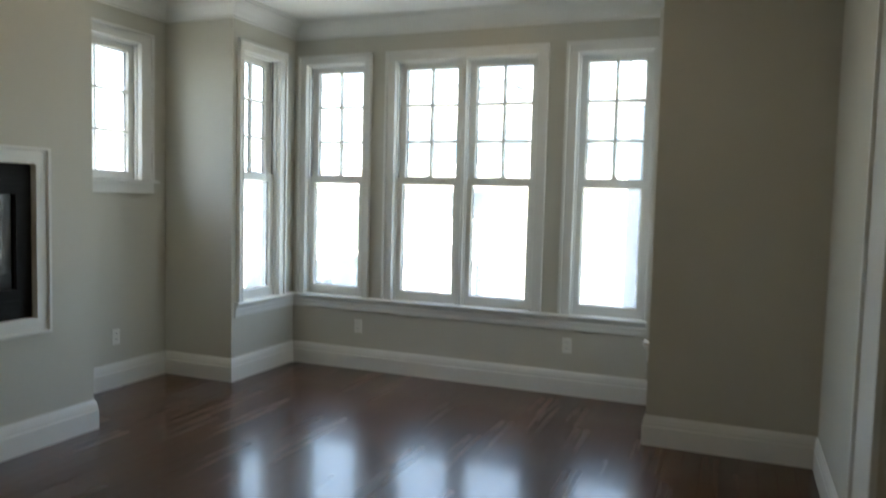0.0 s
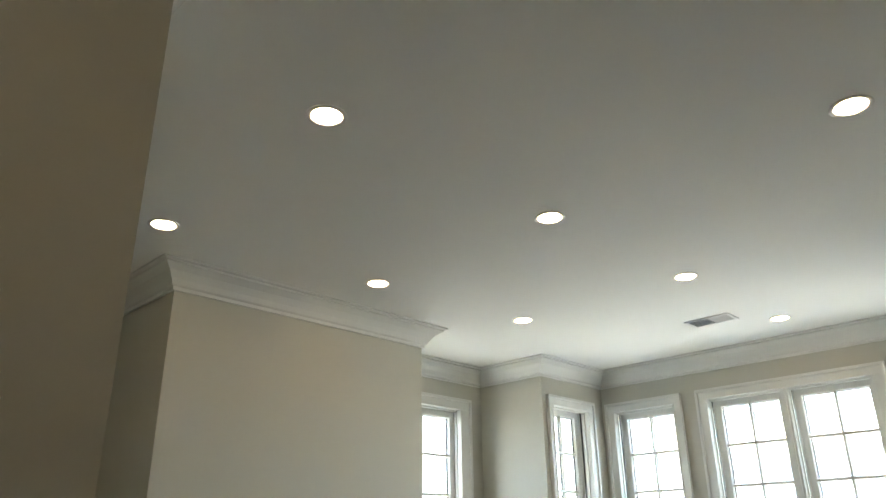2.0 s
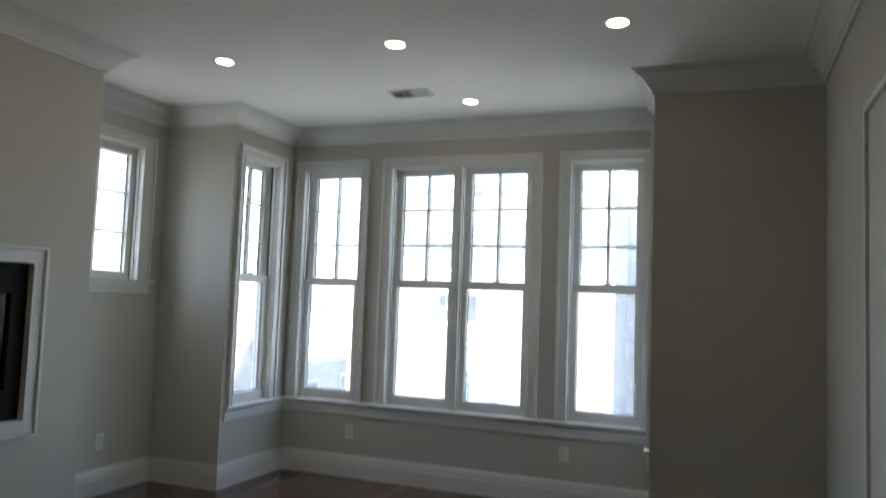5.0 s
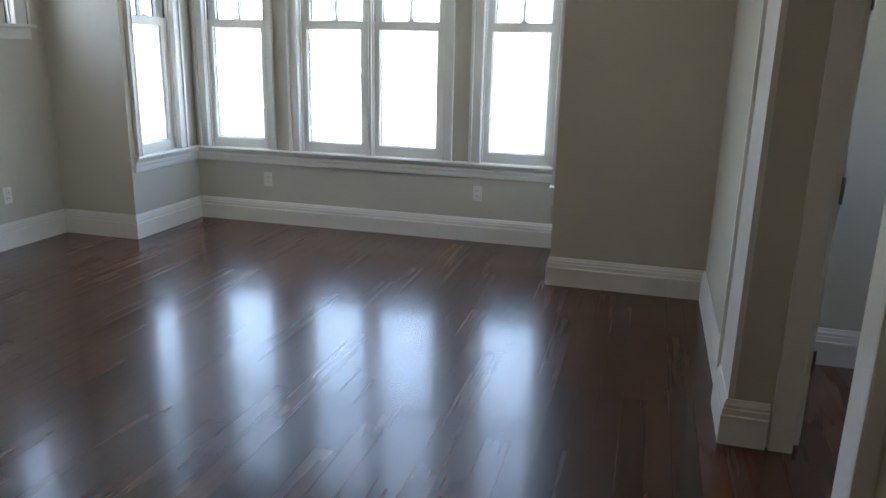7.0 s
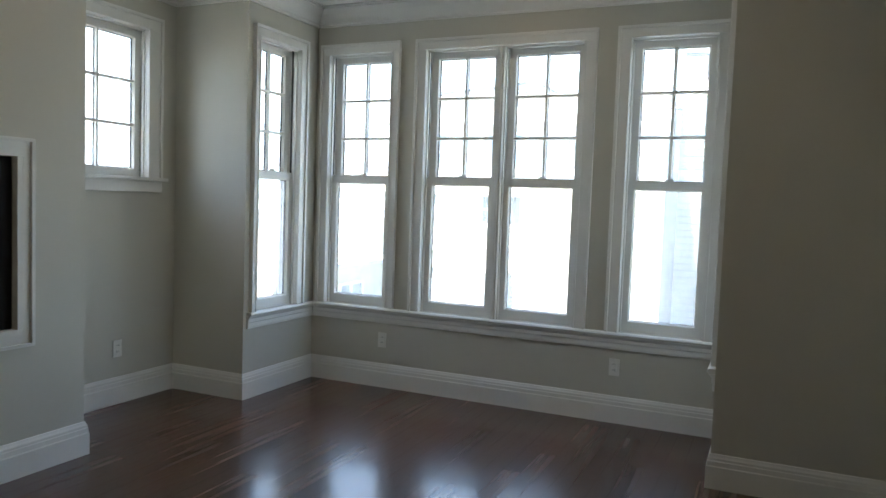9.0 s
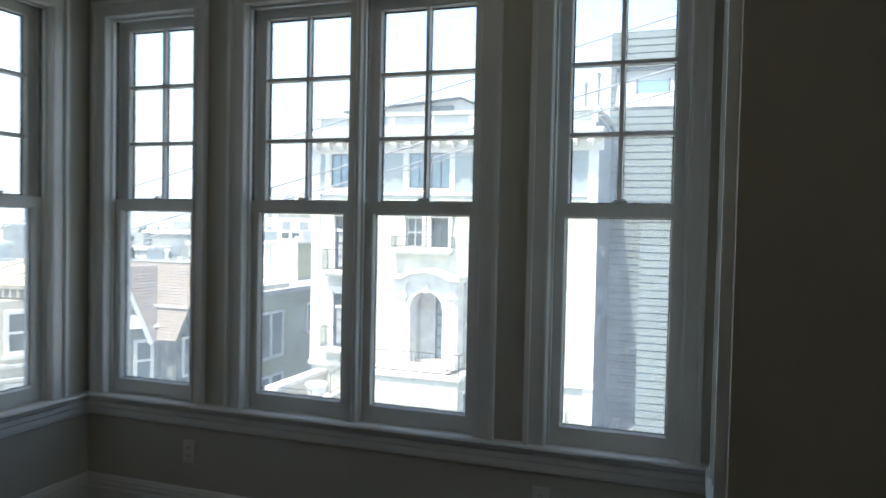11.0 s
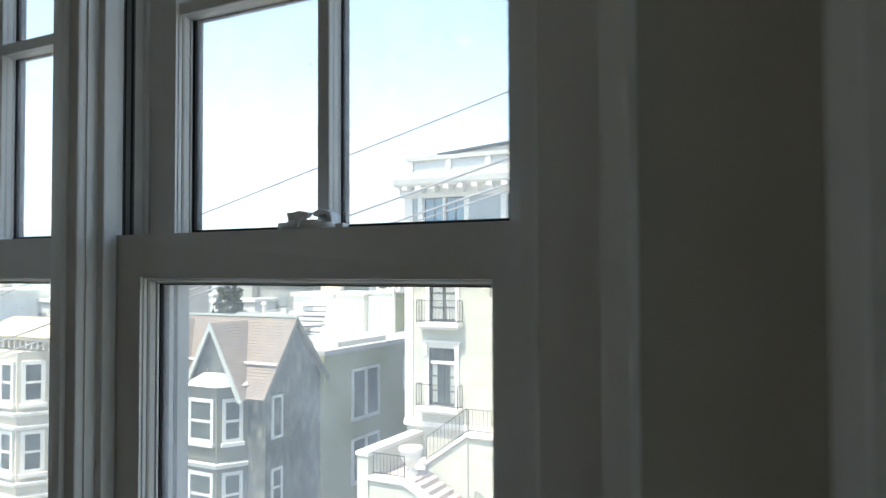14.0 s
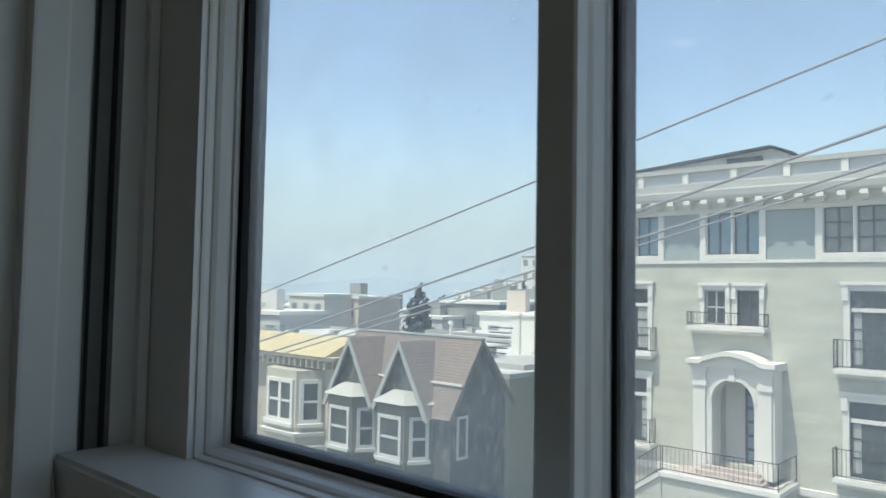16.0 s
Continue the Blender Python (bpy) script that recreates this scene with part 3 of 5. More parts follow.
part("outer_moulding", bm, TRIM, sur)
bm = boxes((a, b, 0.33, 0.36, c, d), (a, a + 0.02, 0.02, 0.33, c, d), (b - 0.02, b, 0.02, 0.33, c, d), (a, b, 0.02, 0.33, c, c + 0.02), (a, b, 0.02, 0.33, d - 0.02, d))
part("firebox", bm, SOOT, fp, "soot-black firebox")
bm = bmesh.new()
frame_bars(bm, a + 0.001, b - 0.001, c + 0.001, d - 0.001, 0.0, 0.05, 0.09, bottom=0.16, top=0.16, bevel=0.004)
fr = part("front_frame", bm, BLACK, fp, "matt black metal front")
for z in (c + 0.03, c + 0.06, c + 0.09, d - 0.06, d - 0.09, d - 0.12):
    part("louvre", boxes((a + 0.06, b - 0.06, -0.004, 0.0, z, z + 0.012), bevel=0.002), BLACK, fr)
part("fire_glass", boxes((a + 0.09, b - 0.09, 0.02, 0.026, c + 0.16, d - 0.16)), DARKGLASS, fp, "dark reflective fireplace glass")


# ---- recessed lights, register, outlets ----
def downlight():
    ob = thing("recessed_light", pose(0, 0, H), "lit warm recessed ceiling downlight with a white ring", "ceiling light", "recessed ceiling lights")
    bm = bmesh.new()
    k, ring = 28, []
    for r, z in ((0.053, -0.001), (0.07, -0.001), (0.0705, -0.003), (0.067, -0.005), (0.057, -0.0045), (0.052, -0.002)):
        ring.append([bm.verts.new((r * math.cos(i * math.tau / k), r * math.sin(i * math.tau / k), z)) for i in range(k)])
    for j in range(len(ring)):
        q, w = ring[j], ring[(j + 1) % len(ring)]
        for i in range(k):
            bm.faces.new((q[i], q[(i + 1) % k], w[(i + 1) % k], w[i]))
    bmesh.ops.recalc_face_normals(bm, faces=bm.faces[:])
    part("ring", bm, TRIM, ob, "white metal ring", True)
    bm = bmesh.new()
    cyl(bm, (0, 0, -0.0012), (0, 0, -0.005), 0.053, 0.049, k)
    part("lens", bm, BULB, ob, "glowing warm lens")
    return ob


# The last six are unseen, added to brighten the back and the hall.
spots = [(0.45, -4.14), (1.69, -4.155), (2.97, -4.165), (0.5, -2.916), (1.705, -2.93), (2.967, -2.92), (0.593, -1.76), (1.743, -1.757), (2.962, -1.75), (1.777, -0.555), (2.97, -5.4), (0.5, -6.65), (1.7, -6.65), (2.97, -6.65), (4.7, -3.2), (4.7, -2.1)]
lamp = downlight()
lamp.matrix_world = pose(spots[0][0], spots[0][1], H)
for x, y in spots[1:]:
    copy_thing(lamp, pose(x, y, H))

vent = thing("ceiling_register", pose(1.445, -0.85, H), "white metal ceiling air register with angled slats", "air vent")
bm = bmesh.new()
turned_frame = [(-0.15, 0.15, -0.085, -0.067), (-0.15, 0.15, 0.067, 0.085), (-0.15, -0.132, -0.067, 0.067), (0.132, 0.15, -0.067, 0.067)]
for x0, x1, y0, y1 in turned_frame:
    box(bm, x0, x1, y0, y1, -0.008, -0.0005, 0.002)
part("frame", bm, TRIM, vent)
part("backing", boxes((-0.132, 0.132, -0.067, 0.067, -0.002, -0.0006)), TRACK, vent, "grey duct behind the slats")
for i in range(9):
    y = -0.058 + i * 0.0145
    bm = bmesh.new()
    prism(bm, [(y, -0.0075), (y + 0.008, -0.003), (y + 0.009, -0.0036), (y + 0.001, -0.008)], "x", -0.132, 0.0)
    part("slat", bm, TRIM, vent)
    bm = bmesh.new()
    prism(bm, [(y + 0.008, -0.0075), (y, -0.003), (y - 0.001, -0.0036), (y + 0.007, -0.008)], "x", 0.002, 0.132)
    part("slat", bm, TRIM, vent)


def outlet():
    ob = thing("wall_outlet", pose(0, 0, 0), "white plastic duplex wall outlet above the baseboard", "outlet", "wall outlets")
    part("cover_plate", boxes((-0.035, 0.035, -0.006, 0, -0.057, 0.057), bevel=0.003), PLATE, ob)
    for z in (-0.02, 0.02):
        s = part("socket", boxes((-0.016, 0.016, -0.0075, -0.006, z - 0.014, z + 0.014), bevel=0.0015), PLATE, ob)
        part("slot", boxes((-0.008, -0.005, -0.0079, -0.0074, z - 0.004, z + 0.006), (0.005, 0.008, -0.0079, -0.0074, z - 0.004, z + 0.006)), SLOT, s)
    return ob


o = outlet()
o.matrix_world = pose(0.64, 0, 0.36)
copy_thing(o, pose(2.39, 0, 0.37))
copy_thing(o, pose(X_ALC, -1.33, 0.37, 0, 0, 90))


# ---- outside: materials ----
CREAM = mat("cream_stucco", (0.46, 0.462, 0.39), 0.9, var=0.2, scale=1.1, fine=8, bump=0.35, stretch=(0.5, 0.5, 2.2))
STONE = mat("pale_stone_trim", (0.66, 0.65, 0.6), 0.8, var=0.06, scale=1.5, fine=20, bump=0.2)
BLUEGREY = mat("grey_stucco", (0.29, 0.335, 0.33), 0.85, var=0.05, scale=0.7, fine=9, bump=0.2)
PARAPET = mat("parapet_panel", (0.5, 0.52, 0.52), 0.8, var=0.05, scale=1)
LEAD = mat("pale_roof_sheet", (0.38, 0.385, 0.355), 0.75, var=0.08, scale=0.6)
WINFRAME = mat("dark_window_frame", (0.05, 0.055, 0.06), 0.4, var=0.1)
WHITEWOOD = mat("white_exterior_paint", (0.5, 0.51, 0.485), 0.55, var=0.12, scale=3)
EXTGLASS = mat("house_window_glass", (0.06, 0.075, 0.068), 0.1, var=0.5, scale=1.2, fine=3, bump=0.0, spec=0.18)
CURTAIN = mat("pale_curtain", (0.34, 0.36, 0.34), 0.9, var=0.2, scale=1, fine=8, stretch=(8, 8, 0.6))
IRON = mat("black_iron", (0.02, 0.02, 0.022), 0.5, metal=0.5, var=0.2)
BRICKSTEP = mat("brick_step", (0.46, 0.39, 0.35), 0.85, var=0.25, scale=6, fine=20)
SLATE = mat("slate_grey_stucco", (0.062, 0.068, 0.055), 0.9, var=0.6, scale=4.5, fine=18, bump=0.6, stretch=(1, 1, 0.5), stain=(0.17, 0.178, 0.145))
SLATE2 = mat("grey_green_paint", (0.262, 0.262, 0.135), 0.85, var=0.16, scale=0.8, fine=10)
BAYPAINT = mat("olive_grey_bay_paint", (0.125, 0.127, 0.094), 0.85, var=0.16, scale=0.8, fine=10)
# Mansion's side stucco: the shade on that side is put into its colour.
SHADEWALL = mat("blue_grey_shaded_stucco", (0.17, 0.195, 0.205), 0.9, var=0.3, scale=2, fine=14, bump=0.5)
BARGE = mat("pale_grey_bargeboard", (0.33, 0.36, 0.34), 0.6, var=0.1)
SHINGLE = mat("brown_shingle", (0.2, 0.168, 0.142), 0.92, var=0.34, scale=6, fine=22, bump=0.5, per_object=0.14)
SIDING = mat("blue_grey_siding", (0.132, 0.158, 0.152), 0.6, var=0.07, scale=1.5, fine=30, per_object=0.06)
SIDEGAP = mat("siding_shadow_gap", (0.05, 0.06, 0.065), 0.8)
CHANNEL = mat("green_channel_glass", (0.075, 0.14, 0.128), 0.15, var=0.12, scale=1.2, fine=6, stretch=(3, 3, 0.5), bump=0.05)
FIN = mat("pale_channel_fin", (0.22, 0.31, 0.285), 0.3, var=0.08, scale=2)
# Pale base colour stands for curtains and for sky reflected in the panes.
PALEGLASS = mat("curtain_and_reflection_glass", (0.2, 0.215, 0.195), 0.12, var=0.35, scale=2.5, fine=9, bump=0.0)
# Sky reflected in the panes is painted as a blue base colour.
SKYGLASS = mat("sky_reflection_glass", (0.16, 0.27, 0.33), 0.08, var=0.2, scale=0.8, bump=0.0)
YELLOW = mat("ochre_roof", (0.45, 0.385, 0.22), 0.8, var=0.3, scale=3, fine=14, stretch=(3, 1, 1))
BUFF = mat("buff_painted_wood", (0.45, 0.42, 0.34), 0.7, var=0.08, scale=2)
GRAVEL = mat("white_gravel", (0.19, 0.19, 0.183), 0.95, var=0.75, scale=7, fine=16, bump=0.8)
KERB = mat("weathered_concrete", (0.33, 0.33, 0.32), 0.9, var=0.15, scale=3, fine=25)
# Street is out of view; its paleness is set to bounce light indoors.
ASPHALT = mat("street_paled_for_bounce", (0.17, 0.17, 0.165), 0.9, var=0.25, scale=2, fine=40)
CITY = mat("hillside_ground", (0.2, 0.205, 0.18), 0.95, var=0.4, scale=0.02, fine=0.3, bump=0)
LEAF = mat("green_leaf", (0.075, 0.11, 0.03), 0.6, var=0.3, scale=6, per_island=0.4)
LEAF_DRY = mat("olive_leaf", (0.12, 0.12, 0.05), 0.65, var=0.3, scale=6, per_island=0.45)
PINE = mat("dark_conifer", (0.04, 0.06, 0.042), 0.8, var=0.3, scale=2)
BARK = mat("bark", (0.09, 0.065, 0.045), 0.9, var=0.3, scale=8)
WIRE = mat("cable", (0.26, 0.26, 0.265), 0.5, var=0.1)
HOUSE = [mat("city_wall", c, 0.9, var=0.06, scale=0.2, fine=2) for c in ((0.66, 0.62, 0.53), (0.56, 0.56, 0.53), (0.7, 0.7, 0.64), (0.24, 0.255, 0.24), (0.6, 0.53, 0.45))]
CITYGLASS = mat("far_window", (0.24, 0.27, 0.28), 0.3, var=0.1, bump=0)


def wpart(name, bm, material, parent, label="", smooth=False):
    """A part given in the place's own coordinates."""
    root = parent
    while root.parent:
        root = root.parent
    return part(name, turned(bm, root.matrix_basis.inverted()), material, parent, label, smooth)


def rail_panel(parent, x0, x1, y, z0, z1, name="railing", gap=0.115, along="x", zt=None):
    """An iron railing: two rails, end posts and thin balusters. zt: how much the far end lies higher."""
    bm = bmesh.new()
    n = max(2, round(abs(x1 - x0) / gap))
    rise = zt or 0.0
    P = (lambda u, z: (u, y, z)) if along == "x" else (lambda u, z: (y, u, z))
    for z in (z0 + 0.08, z1):
        cyl(bm, P(x0, z), P(x1, z + rise), 0.013, n=5)
    for i in range(n + 1):
        u, k = x0 + (x1 - x0) * i / n, rise * i / n
        cyl(bm, P(u, z0 + k), P(u, z1 + k), 0.018 if i in (0, n) else 0.007, n=5)
    return wpart(name, bm, IRON, parent, "thin black iron railing")


def glazed(parent, x0, x1, z0, z1, y, cols=2, rows=1, transom=0.0, surround=0.16, sill=True, fr=WINFRAME, glass=EXTGLASS, trim=STONE, ears=False, name="window", bars=0.05):
    """A window set back in a facade that looks to -y: surround, sill, frame with bars, glass."""
    bm = bmesh.new()
    if surround:
        frame_bars(bm, x0 - surround, x1 + surround, z0 - (surround if not sill else 0.0), z1 + surround, y - 0.07, y + 0.12, surround, bottom=surround if not sill else 0.02, bevel=0.0)
        if ears:
            box(bm, x0 - surround - 0.08, x1 + surround + 0.08, y - 0.16, y, z1 + surround, z1 + surround + 0.1)
            for a in (x0 - surround - 0.03, x1 + 0.03):
                box(bm, a, a + surround, y - 0.13, y - 0.071, z1 - 0.28, z1 + surround)
    else:
        frame_bars(bm, x0 - 0.02, x1 + 0.02, z0 - 0.02, z1 + 0.02, y - 0.01, y + 0.1, 0.04, bevel=0.0)
    w = wpart(name, bm, trim, parent)
    if sill and surround:
        wpart("sill", boxes((x0 - surround - 0.04, x1 + surround + 0.04, y - 0.14, y + 0.02, z0 - 0.14, z0 - 0.01)), trim, w)
    bm = bmesh.new()
    frame_bars(bm, x0, x1, z0, z1, y + 0.1, y + 0.17, bars, bevel=0.0)
    for i in range(1, cols):
        c = x0 + (x1 - x0) * i / cols
        box(bm, c - bars / 2, c + bars / 2, y + 0.1, y + 0.169, z0 + bars, z1 - bars)
    for j in range(1, rows):
        c = z0 + (z1 - z0) * j / rows
        box(bm, x0 + bars, x1 - bars, y + 0.1, y + 0.168, c - bars / 2, c + bars / 2)
    if transom:
        box(bm, x0 + bars, x1 - bars, y + 0.09, y + 0.17, z1 - transom - 0.05, z1 - transom + 0.05)
    wpart("window_frame", bm, fr, w)
    wpart("pane", boxes((x0 + 0.01, x1 - 0.01, y + 0.135, y + 0.15, z0 + 0.01, z1 - 0.01)), glass, w)
    return w


# ---- the pale mansion ----
MY = 24.0
man = thing("mansion", pose(-6.8, MY, -9.0), "cream stucco mansion with grey top storey and iron balconies", "house")
TOPW = [(-11.86, -10.98), (-10.93, -10.09), (-8.40, -7.56), (-7.50, -6.66), (-4.81, -3.97), (-3.90, -3.04), (-2.98, -2.13)]
FRENCH = [(-11.57, -10.47, -1.05, 1.12), (-4.09, -2.98, -1.1, 1.15), (-11.6, -10.5, -4.2, -2.03), (-4.14, -3.03, -4.25, -2.07)]
PAIR = [(-8.45, -7.75, -0.02, 1.12), (-7.37, -6.67, -0.02, 1.12)]
LOW = [(-4.54, -2.2, -8.1, -6.15)]
bm = bmesh.new()
holed(bm, -12.6, -1.05, -11, 2.08, MY, MY + 0.45, FRENCH + PAIR + LOW + [(-7.94, -6.6, -4.45, -1.7)])
wpart("wall", bm, CREAM, man)
bm = bmesh.new()
holed(bm, -12.6, -1.05, 2.08, 4.0, MY + 0.004, MY + 0.45, [(a, b, 2.27, 3.68) for a, b in TOPW])
wpart("upper_wall", bm, BLUEGREY, man, "smooth grey top storey wall")
wpart("side_wall", boxes((-12.6, -1.05, MY + 0.62, 37, -11, 4.9), (-12.6, -12.3, MY + 0.45, MY + 0.62, -11, 4.9), (-1.35, -1.05, MY + 0.45, MY + 0.62, -11, 4.9)), SHADEWALL, man, "stucco side wall painted blue-grey for its shade")
wpart("belt_course", boxes((-12.64, -1.01, MY - 0.06, MY, 2.0, 2.1)), STONE, man)
wpart("corner_strip", boxes((-12.66, -12.3, MY - 0.05, MY, -4.9, 4.0)), STONE, man)
wpart("corner_strip", boxes((-1.35, -0.99, MY - 0.05, MY, -11, 4.0)), STONE, man)
bm = bmesh.new()
sweep(bm, [(0, -0.3), (0.06, -0.3), (0.1, -0.2), (0.12, 0.0), (0.16, 0.1), (0.52, 0.12), (0.6, 0.2), (0.66, 0.38), (0.66, 0.42), (0, 0.42)], [(-12.85, MY, 3.97), (-0.82, MY, 3.97)])
wpart("cornice", bm, STONE, man, "deep pale stone cornice")
bm = boxes((-0.11, 0.11, -0.34, 0, -0.04, 0.16), (-0.11, 0.11, -0.44, -0.34, 0.02, 0.16), (-0.08, 0.08, -0.3, 0, -0.1, -0.04))
me = mesh("bracket", bm, STONE)
for i in range(20):
    ob = new("bracket", me)
    ob.parent = man
    ob.location = (-12.35 + i * 0.585 + 6.8, -0.13, 3.92 + 9.0)
wpart("cornice_roof", boxes((-12.9, -0.77, MY - 0.6, MY + 0.3, 4.39, 4.47)), LEAD, man)
wpart("parapet_base", boxes((-12.5, -1.15, MY + 0.05, MY + 0.3, 4.47, 4.72)), LEAD, man)
wpart("parapet_panel", boxes((-12.5, -1.15, MY + 0.14, MY + 0.2, 4.72, 5.12)), PARAPET, man)
wpart("parapet_rail", boxes((-12.65, -1.0, MY, MY + 0.34, 5.12, 5.28), (-12.65, -12.3, MY + 0.34, 36, 5.12, 5.28), (-1.35, -1.0, MY + 0.34, 36, 5.12, 5.28)), LEAD, man)
for x in (-12.55, -10.9, -9.25, -7.6, -5.95, -4.3, -2.65, -1.3):
    wpart("parapet_post", boxes((x, x + 0.2, MY + 0.04, MY + 0.31, 4.72, 5.12)), STONE, man)
wpart("roof", boxes((-12.5, -1.1, MY + 0.62, 36.9, 4.9, 5.0)), LEAD, man)
bm = bmesh.new()
prism(bm, [(-13.0, 4.95), (-7.0, 4.95), (-7.0, 6.15), (-7.55, 6.4), (-13.0, 5.95)], "y", 28, 33)
pent = wpart("penthouse", bm, PARAPET, man, "low grey rooftop penthouse")
bm = bmesh.new()
prism(bm, [(-13.2, 5.95), (-7.5, 6.42), (-6.75, 6.12), (-6.75, 6.16), (-7.5, 6.47), (-13.2, 6.0)], "y", 27.6, 33.4)
wpart("penthouse_roof", bm, WINFRAME, pent, "thin dark roof edge")
wpart("skylight", boxes((-9.2, -7.9, 27.9, 28.02, 5.75, 6.15)), EXTGLASS, pent)
for k in range(2):
    bm = bmesh.new()
    x = -1.9 + k * 0.5
    cyl(bm, (x, 26.5, 4.95), (x, 26.5, 6.4 + 0.35 * k), 0.045, n=10)
    cyl(bm, (x, 26.5, 6.4 + 0.35 * k), (x, 26.5, 6.62 + 0.35 * k), 0.08, 0.06, n=10)
    wpart("roof_flue", bm, STEEL, man, "grey metal roof flue")
for grp in (TOPW[0:2], TOPW[2:4], TOPW[4:7]):
    a, b = grp[0][0], grp[-1][1]
    bm = bmesh.new()
    frame_bars(bm, a - 0.2, b + 0.2, 2.07, 3.88, MY - 0.06, MY + 0.004, 0.2, bevel=0.0)
    for (p, q), (r, s) in zip(grp, grp[1:]):
        box(bm, q, r, MY - 0.06, MY + 0.1, 2.27, 3.68)
    g = wpart("window_group", bm, STONE, man, "pale stone window surround")
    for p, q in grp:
        glazed(g.parent, p, q, 2.27, 3.68, MY, 2, 1 if p < -6 else 3, surround=0, sill=False, glass=SKYGLASS if p < -6 else PALEGLASS, bars=0.06)
for a, b, c, d in FRENCH:
    glazed(man, a, b, c, d, MY, 2, 4, transom=0.55, surround=0.17, sill=False, ears=True, fr=WINFRAME, bars=0.05)
    wpart("transom_bar", boxes((a, b, MY + 0.05, MY + 0.2, d - 0.62, d - 0.5)), STONE, man)
    wide = 0.4 if a < -8 and c > -2 else 0.2
    for u in ((a + 0.07, b - 0.07 - wide) if a < -8 else (a + 0.07,)):
        wpart("curtain", boxes((u, u + wide, MY + 0.122, MY + 0.134, c + 0.1, d - 0.66)), CURTAIN, man)
    bal = wpart("balcony", boxes((a - 0.38, b + 0.3, MY - 0.42, MY, c - 0.16, c - 0.03), (a - 0.3, b + 0.22, MY - 0.3, MY, c - 0.27, c - 0.16)), STONE, man, "shallow stone balcony slab")
    rail_panel(bal, a - 0.36, b + 0.28, MY - 0.39, c - 0.03, c + 0.82)
    for u in (a - 0.36, b + 0.28):
        rail_panel(bal, MY - 0.39, MY, u, c - 0.03, c + 0.82, along="y")
for a, b, c, d in PAIR:
    glazed(man, a, b, c, d, MY, 2, 2 if a < -8 else 1, surround=0.14, sill=False, ears=True, fr=WHITEWOOD if a < -8 else WINFRAME)
bal = wpart("balcony", boxes((-8.92, -6.4, MY - 0.4, MY, -0.2, -0.07), (-8.8, -6.5, MY - 0.28, MY, -0.3, -0.2)), STONE, man, "shallow stone balcony slab")
rail_panel(bal, -8.9, -6.42, MY - 0.37, -0.07, 0.38)
for u in (-8.9, -6.42):
    rail_panel(bal, MY - 0.37, MY, u, -0.07, 0.38, along="y")
for a, b, c, d in LOW:
    glazed(man, a, b, c, d, MY, 3, 1, transom=0.6, surround=0.2, fr=WHITEWOOD, ears=True)
# portico with an arch and a curved pediment
PF, PX, PB = MY - 0.85, -7.27, -4.62
arch = [(PX - 0.66, PB)] + [(PX + 0.66 * math.cos(math.pi * (1 - i / 16)), -2.38 + 0.68 * math.sin(math.pi * i / 16)) for i in range(17)] + [(PX + 0.66, PB)]
bm = bmesh.new()
prism(bm, [(PX - 1.27, PB)] + arch[:10] + [(PX, -1.22), (PX - 1.27, -1.22)], "y", PF + 0.12, MY)
prism(bm, [(PX + 1.27, PB), (PX + 1.27, -1.22), (PX, -1.22)] + arch[9:], "y", PF + 0.12, MY)
por = wpart("portico", bm, STONE, man, "pale stone arched portico")
for x in (PX - 1.02, PX + 1.02):
    bm = boxes((x - 0.23, x + 0.23, PF, PF + 0.4, PB, -4.2), (x - 0.18, x + 0.18, PF + 0.03, PF + 0.36, -4.2, -1.95), (x - 0.24, x + 0.24, PF - 0.02, PF + 0.4, -1.95, -1.8), (x - 0.2, x + 0.2, PF, PF + 0.4, -1.8, -1.48), (x - 0.26, x + 0.26, PF - 0.05, PF + 0.4, -1.48, -1.34))
    wpart("pilaster", bm, STONE, por)
curve = [(PX - 1.39 + 2.78 * i / 20, -1.1 + 0.29 * (max(0.0, math.sin(math.pi * (i - 3) / 14)) if 3 <= i <= 17 else 0.0) ** 0.9) for i in range(21)]
bm = bmesh.new()
for (a, c), (b, d) in zip(curve, curve[1:]):
    prism(bm, [(a, c - 0.14), (b, d - 0.14), (b, d), (a, c)], "y", PF - 0.22, MY)
    prism(bm, [(a, -1.34), (b, -1.34), (b, d - 0.14), (a, c - 0.14)], "y", PF - 0.02, MY)
wpart("pediment", bm, STONE, por)
bm = bmesh.new()
for p, q in zip(arch[1:-1], arch[2:-1]):
    k = [(PX + (u - PX) * f, -2.38 + (w + 2.38) * f) for u, w in (p, q) for f in (1.0, 1.14)]
    prism(bm, [k[0], k[1], k[3], k[2]], "y", PF + 0.06, PF + 0.12)
wpart("arch_moulding", bm, STONE, por)
wpart("keystone", boxes((PX - 0.09, PX + 0.09, PF + 0.02, PF + 0.12, -1.75, -1.36)), STONE, por)
wpart("entry_wall", boxes((PX - 0.67, PX + 0.67, MY + 0.46, MY + 0.55, PB, -1.65)), STONE, por)
wpart("entry_door", boxes((PX + 0.02, PX + 0.64, MY + 0.3, MY + 0.42, PB + 0.05, -1.95)), WINFRAME, por, "dark glazed front door")
for j in range(5):
    wpart("door_pane", boxes((PX + 0.12, PX + 0.52, MY + 0.285, MY + 0.3, PB + 0.25 + j * 0.44, PB + 0.59 + j * 0.44)), SKYGLASS, por)
